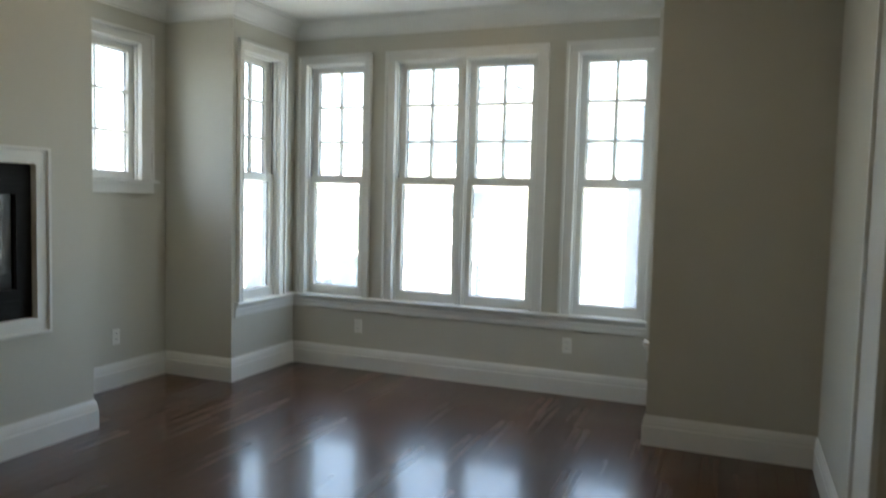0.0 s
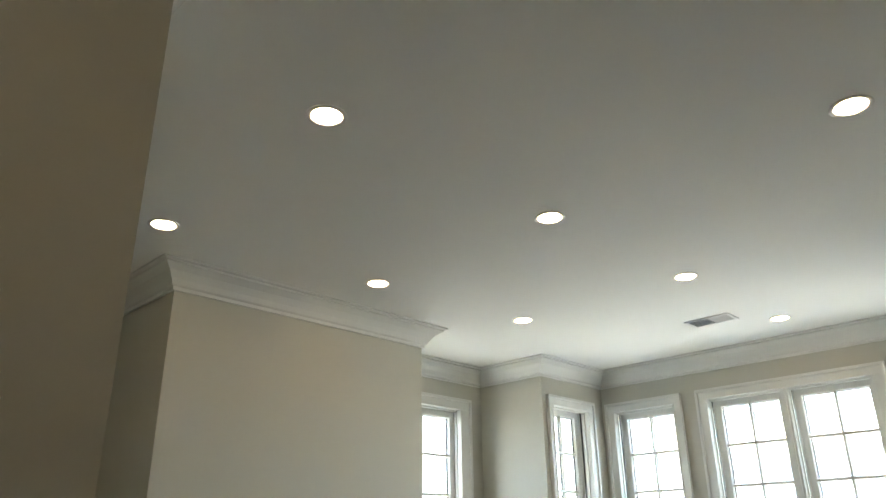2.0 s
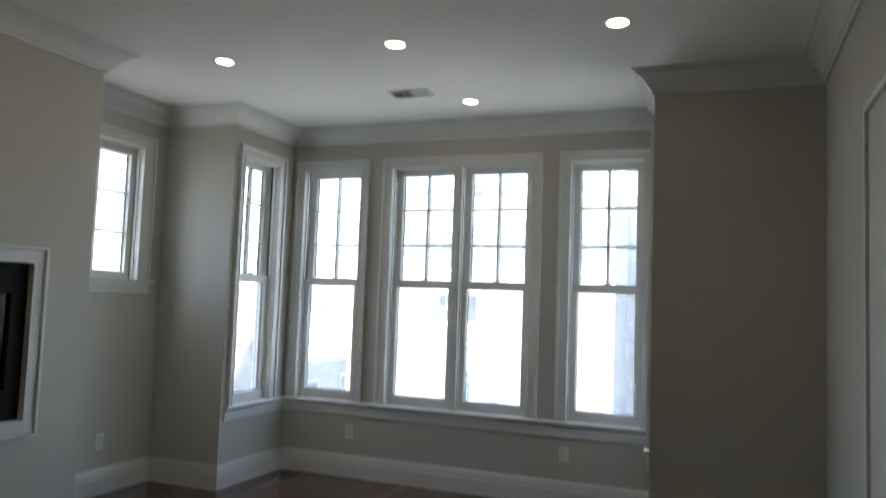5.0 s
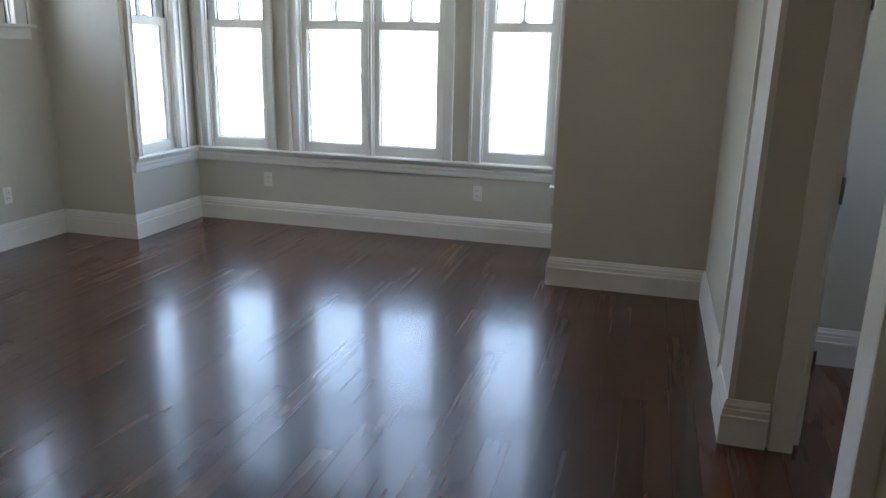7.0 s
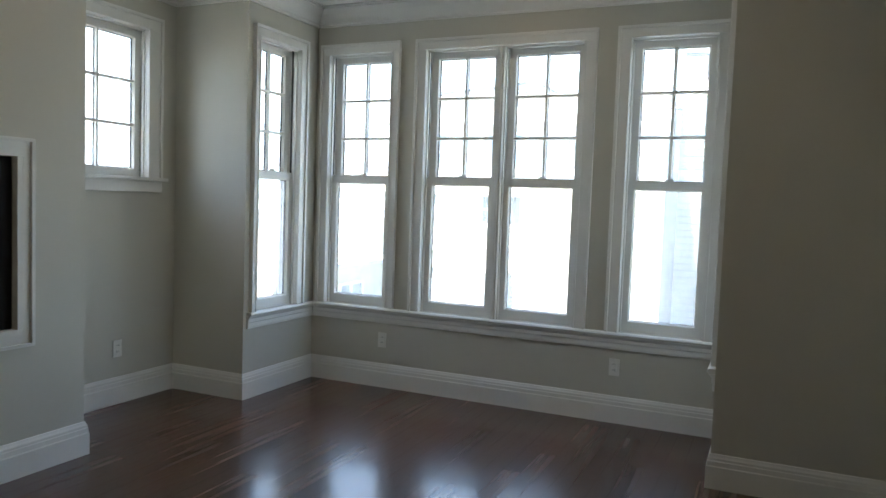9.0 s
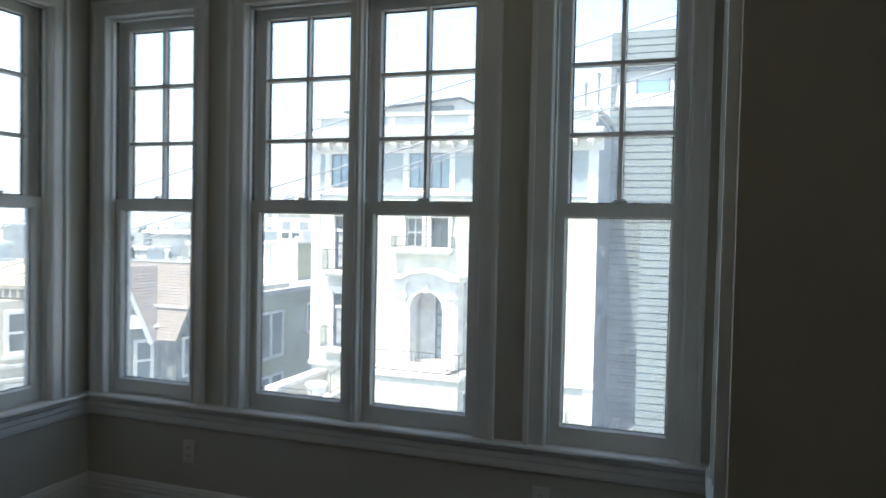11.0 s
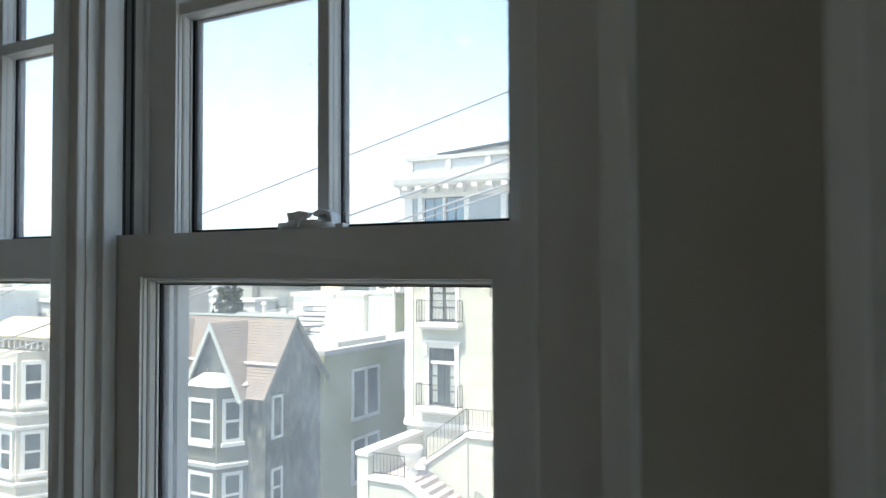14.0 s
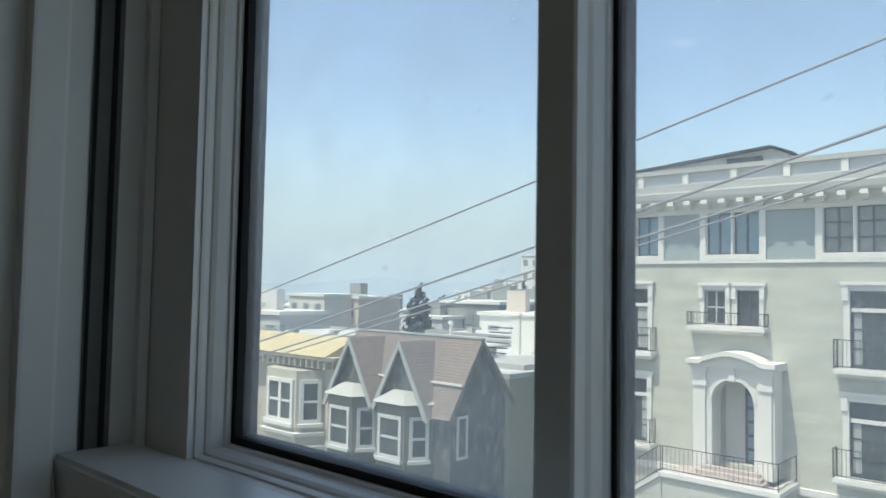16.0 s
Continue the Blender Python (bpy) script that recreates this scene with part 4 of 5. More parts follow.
# terrace, stairs and walls
ZP = -4.69
wpart("base_moulding", boxes((-12.68, -0.97, MY - 0.12, MY, -5.02, -4.82)), STONE, man)
wpart("porch_base", boxes((-9.16, -5.62, 22.3, MY, -11, ZP - 0.14)), CREAM, man, "cream stucco retaining wall")
wpart("porch_coping", boxes((-9.26, -5.52, 22.2, 22.55, ZP - 0.14, ZP), (-5.87, -5.52, 22.55, MY, ZP - 0.14, ZP)), STONE, man)
wpart("porch_paving", boxes((-9.16, -5.87, 22.55, MY, ZP - 0.14, ZP - 0.08)), BRICKSTEP, man)
for j in range(3):
    wpart("porch_step", boxes((PX - 1.1 + 0.1 * j, PX + 1.1 - 0.1 * j, PF - 0.62 + 0.25 * j, PF + 0.12, ZP - 0.08 + 0.11 * j, ZP + 0.03 + 0.11 * j)), BRICKSTEP, man)
rail_panel(man, -9.16, -5.62, 22.35, ZP, ZP + 0.8, gap=0.14)
rail_panel(man, 22.35, MY, -5.62, ZP, ZP + 0.8, gap=0.14, along="y")
bm = boxes((-5.62, -5.56, 22.7, 22.78, -7.7, -5.3), (-5.62, -5.56, 23.3, 23.38, -7.7, -5.3), (-5.62, -5.56, 22.78, 23.3, -5.4, -5.3), (-5.62, -5.58, 22.78, 23.3, -6.2, -6.12))
w = wpart("side_window", bm, STONE, man)
wpart("pane", boxes((-5.62, -5.6, 22.78, 23.3, -7.7, -5.4)), EXTGLASS, w)
for j in range(6):
    wpart("stair_step", boxes((-9.16 - 0.27 * (j + 1), -9.16 - 0.27 * j, 22.4, MY, -11, ZP - 0.25 - 0.165 * j)), BRICKSTEP, man)
bm = bmesh.new()
prism(bm, [(-10.8, -5.98), (-9.16, -4.83), (-9.16, -11), (-10.8, -11)], "y", 22.24, 22.4)
wpart("stair_wall", bm, CREAM, man)
bm = bmesh.new()
prism(bm, [(-10.85, -6.0), (-9.2, -4.84), (-9.2, -4.69), (-10.85, -5.86)], "y", 22.16, 22.48)
wpart("stair_coping", bm, STONE, man)
rail_panel(man, -10.8, -9.2, 22.3, -5.84, -5.0, gap=0.14, zt=1.14)
wpart("landing", boxes((-12.1, -10.5, 20.5, 22.2, -11, -6.15), (-12.1, -10.8, 22.2, MY, -11, -6.15)), BRICKSTEP, man, "brick-paved stair landing")
wpart("garden_wall", boxes((-12.3, -11.95, 20.3, MY, -11, -5.34)), CREAM, man, "cream stucco garden wall")
wpart("garden_coping", boxes((-12.38, -11.87, 20.2, MY, -5.34, -5.2)), STONE, man)
wpart("garden_pier", boxes((-12.34, -11.9, 20.24, 20.7, -11, -5.34)), CREAM, man)
for j in range(14):
    wpart("stair_step", boxes((-10.5 + 0.29 * j, -10.5 + 0.29 * (j + 1), 20.5, 22.1, -11, -6.25 - 0.17 * j)), BRICKSTEP, man)
bm = bmesh.new()
prism(bm, [(-12.0, -6.12), (-10.5, -6.12), (-6.4, -8.55), (-6.4, -11), (-12.0, -11)], "y", 20.3, 20.5)
wpart("front_wall", bm, CREAM, man)
bm = bmesh.new()
prism(bm, [(-12.05, -6.12), (-10.5, -6.12), (-6.4, -8.55), (-6.4, -8.41), (-10.46, -5.98), (-12.05, -5.98)], "y", 20.22, 20.58)
wpart("front_coping", bm, STONE, man)
rail_panel(man, -11.95, -10.6, 20.45, -5.98, -5.25, gap=0.14)
rail_panel(man, -8.7, -6.4, 21.9, -7.3, -6.5, gap=0.14, zt=-1.36)
urn = thing("garden_urn", pose(-10.55, 21.5, -5.49), "pale stone garden urn on the stair landing", "urn")
bm = bmesh.new()
for r0, r1, z0, z1 in ((0.24, 0.24, 0, 0.12), (0.17, 0.13, 0.12, 0.3), (0.13, 0.34, 0.3, 0.56), (0.34, 0.38, 0.56, 0.86), (0.43, 0.41, 0.86, 0.96), (0.36, 0.34, 0.955, 0.965)):
    cyl(bm, (0, 0, z0), (0, 0, z1), r0, r1, 18)
part("bowl", bm, STONE, urn)
# set the whole house a little up the hill
man.matrix_basis = pose(0.42, 0, 0.66) @ man.matrix_basis


# ---- the slatted modern house ----
mod = thing("modern_house", pose(3.5, 24, -9), "modern house clad in blue-grey horizontal boards", "house")
BW = [(2.45, 4.68, -1.2, 0.4), (2.45, 4.68, -6.74, -2.7)]
bm = bmesh.new()
holed(bm, 0.95, 6.1, -7.45, 1.15, 24, 24.2, BW)
box(bm, 0.95, 6.1, 24.4, 28.4, -7.45, 1.15)
wpart("front_bay", bm, SIDEGAP, mod)
MW = [(4.8, 7.28, 2.44, 4.04), (6.7, 7.26, -1.1, 0.5), (-0.55, 2.45, 5.66, 7.2), (4.85, 7.9, 5.62, 7.1)]
bm = bmesh.new()
holed(bm, -0.75, 8.1, -9, 8.75, 28.4, 28.6, MW)
box(bm, -0.75, 8.1, 29.4, 38, -9, 8.75)
box(bm, 2.4, 8.1, 28.42, 38, 8.75, 9.75)
wpart("main_wall", bm, SIDEGAP, mod)
boards = {}


def board_row(x0, x1, y, z, h):
    """One lapped board; boards of one length share their mesh."""
    k = (round(x1 - x0, 2), round(h, 3))
    if k not in boards:
        bm = bmesh.new()
        prism(bm, [(0.0, 0.0), (-0.035, 0.0), (-0.012, h - 0.035), (0.0, h - 0.035)], "x", 0, x1 - x0)
        boards[k] = mesh("board", bm, SIDING)
    ob = new("board", boards[k])
    ob.parent = mod
    ob.location = (x0 - 3.5, y - 24, z + 9)


def clad(x0, x1, z0, z1, y, holes, h):
    n = round((z1 - z0) / h)
    h = (z1 - z0) / n
    for i in range(n):
        z = z0 + i * h
        cuts = sorted((a, b) for a, b, c, d in holes if c < z + h * 0.6 and d > z + h * 0.4)
        u = x0
        for a, b in cuts + [(x1, x1)]:
            if a - u > 0.05:
                board_row(u, a, y, z, h)
            u = max(u, b)


clad(0.95, 6.1, -7.45, 1.15, 24, BW, 0.27)
clad(-0.75, 8.1, -9, 8.75, 28.4, MW, 0.29)
clad(2.4, 8.1, 8.75, 9.75, 28.42, [], 0.29)
wpart("bay_roof", boxes((0.9, 6.15, 23.95, 28.4, 1.15, 1.22)), LEAD, mod)
for a, b, c, d in BW:
    w = wpart("channel_window", boxes((a, b, 24.12, 24.16, c, d)), CHANNEL, mod, "green channel-glass window")
    wpart("window_frame", boxes((a - 0.04, b + 0.04, 23.95, 24.1, c - 0.06, c), (a - 0.04, b + 0.04, 23.96, 24.1, d, d + 0.05), (a - 0.04, a, 23.96, 24.1, c, d), (b, b + 0.04, 23.96, 24.1, c, d)), WINFRAME, w)
    for i in range(1, 9):
        u = a + (b - a) * i / 9
        wpart("fin", boxes((u - 0.02, u + 0.02, 24.02, 24.12, c, d)), FIN, w)
glazed(mod, 4.8, 7.28, 2.44, 4.04, 28.4, 2, 1, surround=0, sill=False, glass=SKYGLASS, bars=0.04)
glazed(mod, 6.7, 7.26, -1.1, 0.5, 28.4, 1, 1, surround=0, sill=False, bars=0.04)
for a, b, c, d in MW[2:]:
    bm = bmesh.new()
    prism(bm, [(28.41, c), (28.7, d), (28.8, d), (28.5, c)], "x", a, b)
    sl = wpart("sloped_roof", bm, WHITEWOOD, mod, "white sloping roof recess")
    if a < 0:
        bm = bmesh.new()
        prism(bm, [(28.5, 6.25), (28.6, 6.75), (28.62, 6.75), (28.54, 6.25)], "x", 0.35, 1.55)
        wpart("skylight", bm, SKYGLASS, sl)
        prism_bm = bmesh.new()
        for u0, u1 in ((0.27, 0.35), (1.55, 1.63)):
            prism(prism_bm, [(28.47, 6.2), (28.57, 6.83), (28.62, 6.83), (28.54, 6.2)], "x", u0, u1)
        wpart("skylight_frame", prism_bm, WINFRAME, sl)
mod.matrix_basis = pose(0, 0, 0.9) @ mod.matrix_basis
plant = thing("gravel_planter", pose(2.5, 22.5, -9), "long concrete planter filled with pale gravel", "planter")
wpart("wall", boxes((-0.25, 7.2, 20.2, 20.45, -9.5, -6.4), (-0.25, 0.0, 20.45, 28.4, -9.5, -6.4), (6.3, 6.6, 20.45, 23.9, -9.5, -6.4)), KERB, plant)
wpart("gravel", boxes((0.0, 6.3, 20.45, 28.4, -9.5, -6.56)), GRAVEL, plant, "pale loose gravel")
tub = thing("planter_box", pose(8.0, 25, -8), "grey rectangular planter box", "planter")
wpart("body", boxes((6.45, 9.2, 24.2, 26.2, -9.5, -5.0), bevel=0.03), KERB, tub)


def foliage(bm, centre, radii, n, size, r):
    for _ in range(n):
        d = Vector((r.gauss(0, 1), r.gauss(0, 1), r.gauss(0, 1))).normalized() * (r.random() ** 0.4)
        c = Vector(centre) + Vector((d.x * radii[0], d.y * radii[1], d.z * radii[2]))
        c += Vector((math.sin(c.z * 5), math.cos(c.x * 6), math.sin(c.y * 4))) * size * 0.8
        e = Euler((r.random() * 6, r.random() * 6, r.random() * 6)).to_matrix()
        q = [bm.verts.new(c + e @ Vector(v) * size) for v in ((-1, 0, 0), (0, -0.42, 0.12), (1, 0, 0), (0, 0.42, 0.12))]
        bm.faces.new(q)


def shrub(name, base, blobs, n, size, leaf, label, trunk, seed):
    r = random.Random(seed)
    ob = thing(name, pose(*base), label, "plant")
    bm = bmesh.new()
    for c, rad in blobs:
        cyl(bm, (base[0], base[1], base[2]), (c[0], c[1], c[2]), trunk, trunk * 0.35, 7)
    wpart("trunk", bm, BARK, ob)
    bm = bmesh.new()
    for c, rad in blobs:
        foliage(bm, c, rad, n, size, r)
    wpart("crown", bm, leaf, ob)


shrub("shrub", (8.0, 25.2, -5.05), [((7.8, 25.2, -3.3), (0.7, 0.6, 1.4)), ((8.4, 25.3, -2.5), (0.7, 0.6, 1.5)), ((7.4, 25.0, -4.1), (0.45, 0.5, 0.9))], 560, 0.13, LEAF_DRY, "tall olive-green shrub growing in a planter box", 0.05, 3)
shrub("garden_bush", (-11.2, 17.9, -11.5), [((-11.2, 17.9, -6.35), (0.8, 0.7, 0.5)), ((-10.4, 17.7, -6.55), (0.6, 0.6, 0.45)), ((-12.0, 18.1, -6.85), (0.8, 0.8, 0.6))], 520, 0.12, LEAF, "bright green rounded garden bush beside the stairs", 0.06, 4)


# ---- the gabled slate-grey house ----
vic = thing("gabled_house", pose(-19.5, 22, -12), "slate-grey gabled house with white bay windows", "house")
VX0, VX1, VF, VB, VE, VR, YM = -23.3, -16.25, 20.6, 23.9, -2.7, -0.3, 22.15
bm = boxes((VX0, VX1, VF, VB, -16, VE))
prism(bm, [(VF, VE), (VB, VE), (YM, VR - 0.12)], "x", VX0 + 0.01, VX1 - 0.004)
wpart("wall", bm, SLATE, vic)


def roof_slab(parent, corners, lift, name="roof"):
    """A roof face in lapped courses. Corners: eave start, eave end, ridge end, ridge start."""
    a, b, c, d = [Vector(p) for p in corners]
    n = max(4, round(((d - a).length + (c - b).length) / 2 / 0.135))
    nrm = (b - a).cross(d - a).normalized()
    if nrm.z < 0:
        nrm = -nrm
    bm = bmesh.new()
    for i in range(n):
        f, g = i / n, (i + 1.15) / n
        q = [a.lerp(d, f), b.lerp(c, f), b.lerp(c, min(1, g)), a.lerp(d, min(1, g))]
        vs = [bm.verts.new(p + nrm * k) for p, k in zip(q, (lift + 0.022, lift + 0.022, lift + 0.004, lift + 0.004))] + [bm.verts.new(p + nrm * (lift - 0.02)) for p in q]
        for t in ((0, 1, 2, 3), (4, 7, 6, 5), (0, 4, 5, 1), (1, 5, 6, 2), (2, 6, 7, 3), (3, 7, 4, 0)):
            bm.faces.new([vs[k] for k in t])
    return wpart(name, bm, SHINGLE, parent, "lapped brown roof shingles")


roof_slab(vic, [(VX0, VF - 0.35, VE - 0.5), (VX1 + 0.25, VF - 0.35, VE - 0.5), (VX1 + 0.25, YM, VR), (VX0, YM, VR)], 0.03)
roof_slab(vic, [(VX1 + 0.25, VB + 0.3, VE - 0.1), (VX0, VB + 0.3, VE - 0.1), (VX0, YM, VR), (VX1 + 0.25, YM, VR)], 0.03)
wpart("ridge_cap", boxes((VX0, VX1 + 0.27, YM - 0.09, YM + 0.09, VR + 0.02, VR + 0.09)), BARGE, vic)
bm = bmesh.new()
for s, y, z in ((1, VF - 0.37, VE - 0.52), (-1, VB + 0.32, VE - 0.12)):
    prism(bm, [(y, z), (YM, VR), (YM, VR - 0.16), (y + s * 0.08, z - 0.16)], "x", VX1 + 0.2, VX1 + 0.26)
wpart("bargeboard", bm, BAYPAINT, vic)
# strips of pale metal flashing along the lower courses
for x0, x1 in ((-20.6, -19.75), (-17.6, -16.0)):
    wpart("roof_flashing", boxes((x0, x1, VF + 0.26, VF + 0.32, -1.98, -1.9)), STONE, vic, "pale metal flashing strip")
for k, gx in enumerate((-21.4, -18.44)):
    hw, pk, gz, gf = 1.56, -0.43, -3.2, 20.0
    bm = bmesh.new()
    prism(bm, [(gx - hw + 0.12, gz), (gx + hw - 0.12, gz), (gx, pk - 0.14)], "y", gf + 0.25, VF + 0.5)
    gab = wpart("gable", bm, SLATE, vic)
    zi = pk
    for s in (-1, 1):
        roof_slab(vic, [(gx + s * hw, gf, gz - 0.05), (gx + s * hw, VF + 0.4, gz - 0.05), (gx, YM - 0.1, pk), (gx, gf, pk)], 0.035, "gable_roof")
        bm = bmesh.new()
        prism(bm, [(gx + s * (hw + 0.06), gz - 0.12), (gx, pk + 0.05), (gx, pk - 0.24), (gx + s * (hw - 0.15), gz - 0.12)], "y", gf - 0.06, gf + 0.02)
        wpart("bargeboard", bm, BARGE, gab)
    # three-sided bay with sash windows on two storeys
    w, sd, by = 0.76, 0.56, 19.6
    foot = [(gx - w - sd, VF), (gx - w, by), (gx + w, by), (gx + w + sd, VF)]
    bm = bmesh.new()
    prism(bm, foot, "z", -16, -2.72)
    bay = wpart("bay", bm, BAYPAINT, vic, "three-sided painted bay")
    bm = bmesh.new()
    o, z = 0.2, -2.72
    lo = [bm.verts.new(p) for p in ((gx - w - sd - o, VF, z), (gx - w - 0.1, by - o, z), (gx + w + 0.1, by - o, z), (gx + w + sd + o, VF, z))]
    hi = [bm.verts.new(p) for p in ((gx - w * 0.8, VF, z + 0.45), (gx - w * 0.5, by + 0.4, z + 0.4), (gx + w * 0.5, by + 0.4, z + 0.4), (gx + w * 0.8, VF, z + 0.45))]
    for i in range(3):
        bm.faces.new((lo[i], lo[i + 1], hi[i + 1], hi[i]))
    bm.faces.new(lo[::-1])
    bm.faces.new(hi)
    bm.faces.new((lo[0], hi[0], hi[3], lo[3]))
    bmesh.ops.recalc_face_normals(bm, faces=bm.faces[:])
    wpart("bay_roof", bm, LEAD, bay)
    for z0 in (-4.8, -7.5, -10.2):
        for p, q in zip(foot, foot[1:]):
            a, b = Vector((*p, 0)), Vector((*q, 0))
            m = Matrix.Translation(a) @ Matrix.Rotation(math.atan2(b.y - a.y, b.x - a.x), 4, "Z")
            L = (b - a).length
            i0 = 0.13 if L > 1.3 else 0.19
            bm = bmesh.new()
            frame_bars(bm, i0, L - i0, z0, z0 + 1.62, -0.07, 0.02, 0.13, bevel=0.0)
            box(bm, i0 - 0.05, L - i0 + 0.05, -0.15, 0, z0 - 0.13, z0)
            box(bm, i0 + 0.13, L - i0 - 0.13, -0.05, 0.02, z0 + 0.74, z0 + 0.84)
            sw = wpart("bay_window", turned(bm, m), WHITEWOOD, bay, "white painted sash window")
            wpart("pane", turned(boxes((i0 + 0.12, L - i0 - 0.12, -0.024, -0.006, z0 + 0.12, z0 + 1.5)), m), EXTGLASS, sw)
        bm = bmesh.new()
        sweep(bm, [(0, -0.1), (0.12, -0.1), (0.17, 0.05), (0, 0.08)], [(x, y, z0 - 0.8) for x, y in foot])
        wpart("belt_moulding", bm, WHITEWOOD, bay)
        for x0, x1 in ((gx - w + 0.1, gx + w - 0.1),):
            wpart("panel_moulding", boxes((x0, x1, by - 0.03, by, z0 - 0.62, z0 - 0.56), (x0, x1, by - 0.03, by, z0 - 0.26, z0 - 0.2)), BAYPAINT, bay)
# Flat dark panel on the wall stands for the shade inside an entry.
wpart("entry_recess", boxes((-20.3, -19.55, VF - 0.05, VF, -13, -6.6)), WINFRAME, vic, "flat dark panel for the shade of an entry recess")
for y0, z0, hgt in ((20.92, -4.75, 1.62), (20.9, -7.3, 1.45)):
    y1, z1 = y0 + 0.62, z0 + hgt
    bm = boxes((VX1, VX1 + 0.06, y0, y1, z0, z0 + 0.1), (VX1, VX1 + 0.06, y0, y1, z1 - 0.1, z1), (VX1, VX1 + 0.06, y0, y0 + 0.1, z0 + 0.1, z1 - 0.1), (VX1, VX1 + 0.06, y1 - 0.1, y1, z0 + 0.1, z1 - 0.1))
    if z0 < -5:
        box(bm, VX1, VX1 + 0.05, y0 + 0.1, y1 - 0.1, z0 + hgt / 2 - 0.04, z0 + hgt / 2 + 0.04)
    sw = wpart("side_window", bm, WHITEWOOD, vic, "white framed side window")
    wpart("pane", boxes((VX1, VX1 + 0.02, y0 + 0.1, y1 - 0.1, z0 + 0.1, z1 - 0.1)), SLATE if z0 > -5 else EXTGLASS, sw)


# ---- the grey-green flat-roofed house behind it ----
flat = thing("flat_roofed_house", pose(-20, 30, -12), "grey-green flat-roofed house with white rooftop boxes", "house")
FX, FY, FZ = -16.1, 23.95, -1.95
wpart("wall", boxes((-26, FX, FY, 46, -16, FZ)), SLATE2, flat)
wpart("parapet", boxes((-26, FX + 0.07, FY - 0.04, FY + 0.3, FZ, FZ + 0.2), (FX - 0.3, FX + 0.07, FY + 0.3, 46, FZ, FZ + 0.2), (-26, -25.7, FY + 0.3, 46, FZ, FZ + 0.2)), LEAD, flat)
wpart("roof", boxes((-25.7, FX - 0.3, FY + 0.3, 46, FZ, FZ + 0.06)), WHITEWOOD, flat, "bright white flat roof")
bm = bmesh.new()
prism(bm, [(-0.001, 0), (0.03, 0), (0.008, 0.285), (-0.001, 0.285)], "y", 0, 9.9)
me = mesh("clapboard", bm, SLATE2)
for i in range(34):
    ob = new("clapboard", me)
    ob.parent = flat
    ob.location = (FX + 20, FY - 30, -11.95 + i * 0.3 + 12)
for y0, y1, z0, z1, c in ((26.0, 27.95, -4.85, -2.85, 2), (26.0, 27.95, -7.6, -5.85, 2), (30.4, 30.9, -4.1, -2.75, 1)):
    bm = boxes((FX, FX + 0.1, y0 - 0.12, y1 + 0.12, z0 - 0.14, z0), (FX, FX + 0.1, y0 - 0.12, y1 + 0.12, z1, z1 + 0.12), (FX, FX + 0.1, y0 - 0.12, y0, z0, z1), (FX, FX + 0.1, y1, y1 + 0.12, z0, z1))
    if c > 1:
        box(bm, FX, FX + 0.09, (y0 + y1) / 2 - 0.08, (y0 + y1) / 2 + 0.08, z0, z1)
    w = wpart("side_window", bm, WHITEWOOD, flat, "white framed side window")
    wpart("pane", boxes((FX, FX + 0.03, y0, y1, z0, z1)), EXTGLASS, w)
room = wpart("roof_room", boxes((-23.5, -20.9, 34, 40, FZ, 0.15), (-20.9, -19.2, 34.4, 40, FZ, 0.3)), HOUSE[2], flat, "pale stucco rooftop room")
# Thin grey-green sheet puts shade on the pale room's east face.
wpart("roof_room_side", boxes((-19.19, -19.1, 34.4, 42, FZ, 0.25)), SLATE2, flat)
wpart("room_coping", boxes((-23.6, -20.8, 33.9, 40.1, 0.15, 0.25), (-20.95, -19.05, 34.3, 40.1, 0.3, 0.4)), STONE, room)
wpart("clerestory", boxes((-21.0, -19.4, 35.5, 37, 0.4, 1.0)), STONE, room)
for x in (-20.8, -20.1):
    wpart("clerestory_pane", boxes((x, x + 0.5, 35.46, 35.5, 0.52, 0.88)), EXTGLASS, room)
for z in range(7):
    wpart("roof_stair", boxes((-21.6 - 0.1 * z, -20.3 - 0.1 * z, 29.0 + 0.24 * z, 29.2 + 0.24 * z, FZ + 0.15 + z * 0.24, FZ + 0.21 + z * 0.24)), WINFRAME, flat)
wpart("roof_deck", boxes((-20.0, -17.2, 26.5, 30.5, FZ + 0.06, FZ + 0.3)), LEAD, flat, "grey slatted roof deck")
for x, y, h in ((-24.6, 30, 1.7), (-22.2, 33, 2.2), (-18.4, 33.2, 2.5), (-25.2, 27, 1.2)):
    bm = bmesh.new()
    cyl(bm, (x, y, FZ), (x, y, FZ + h), 0.09, n=8)
    cyl(bm, (x, y, FZ + h), (x, y, FZ + h + 0.16), 0.17, 0.12, n=8)
    wpart("vent_pipe", bm, STONE, flat)
row = thing("white_roofed_row", pose(-35, 40, -14), "row of low houses under white flat roofs", "house")
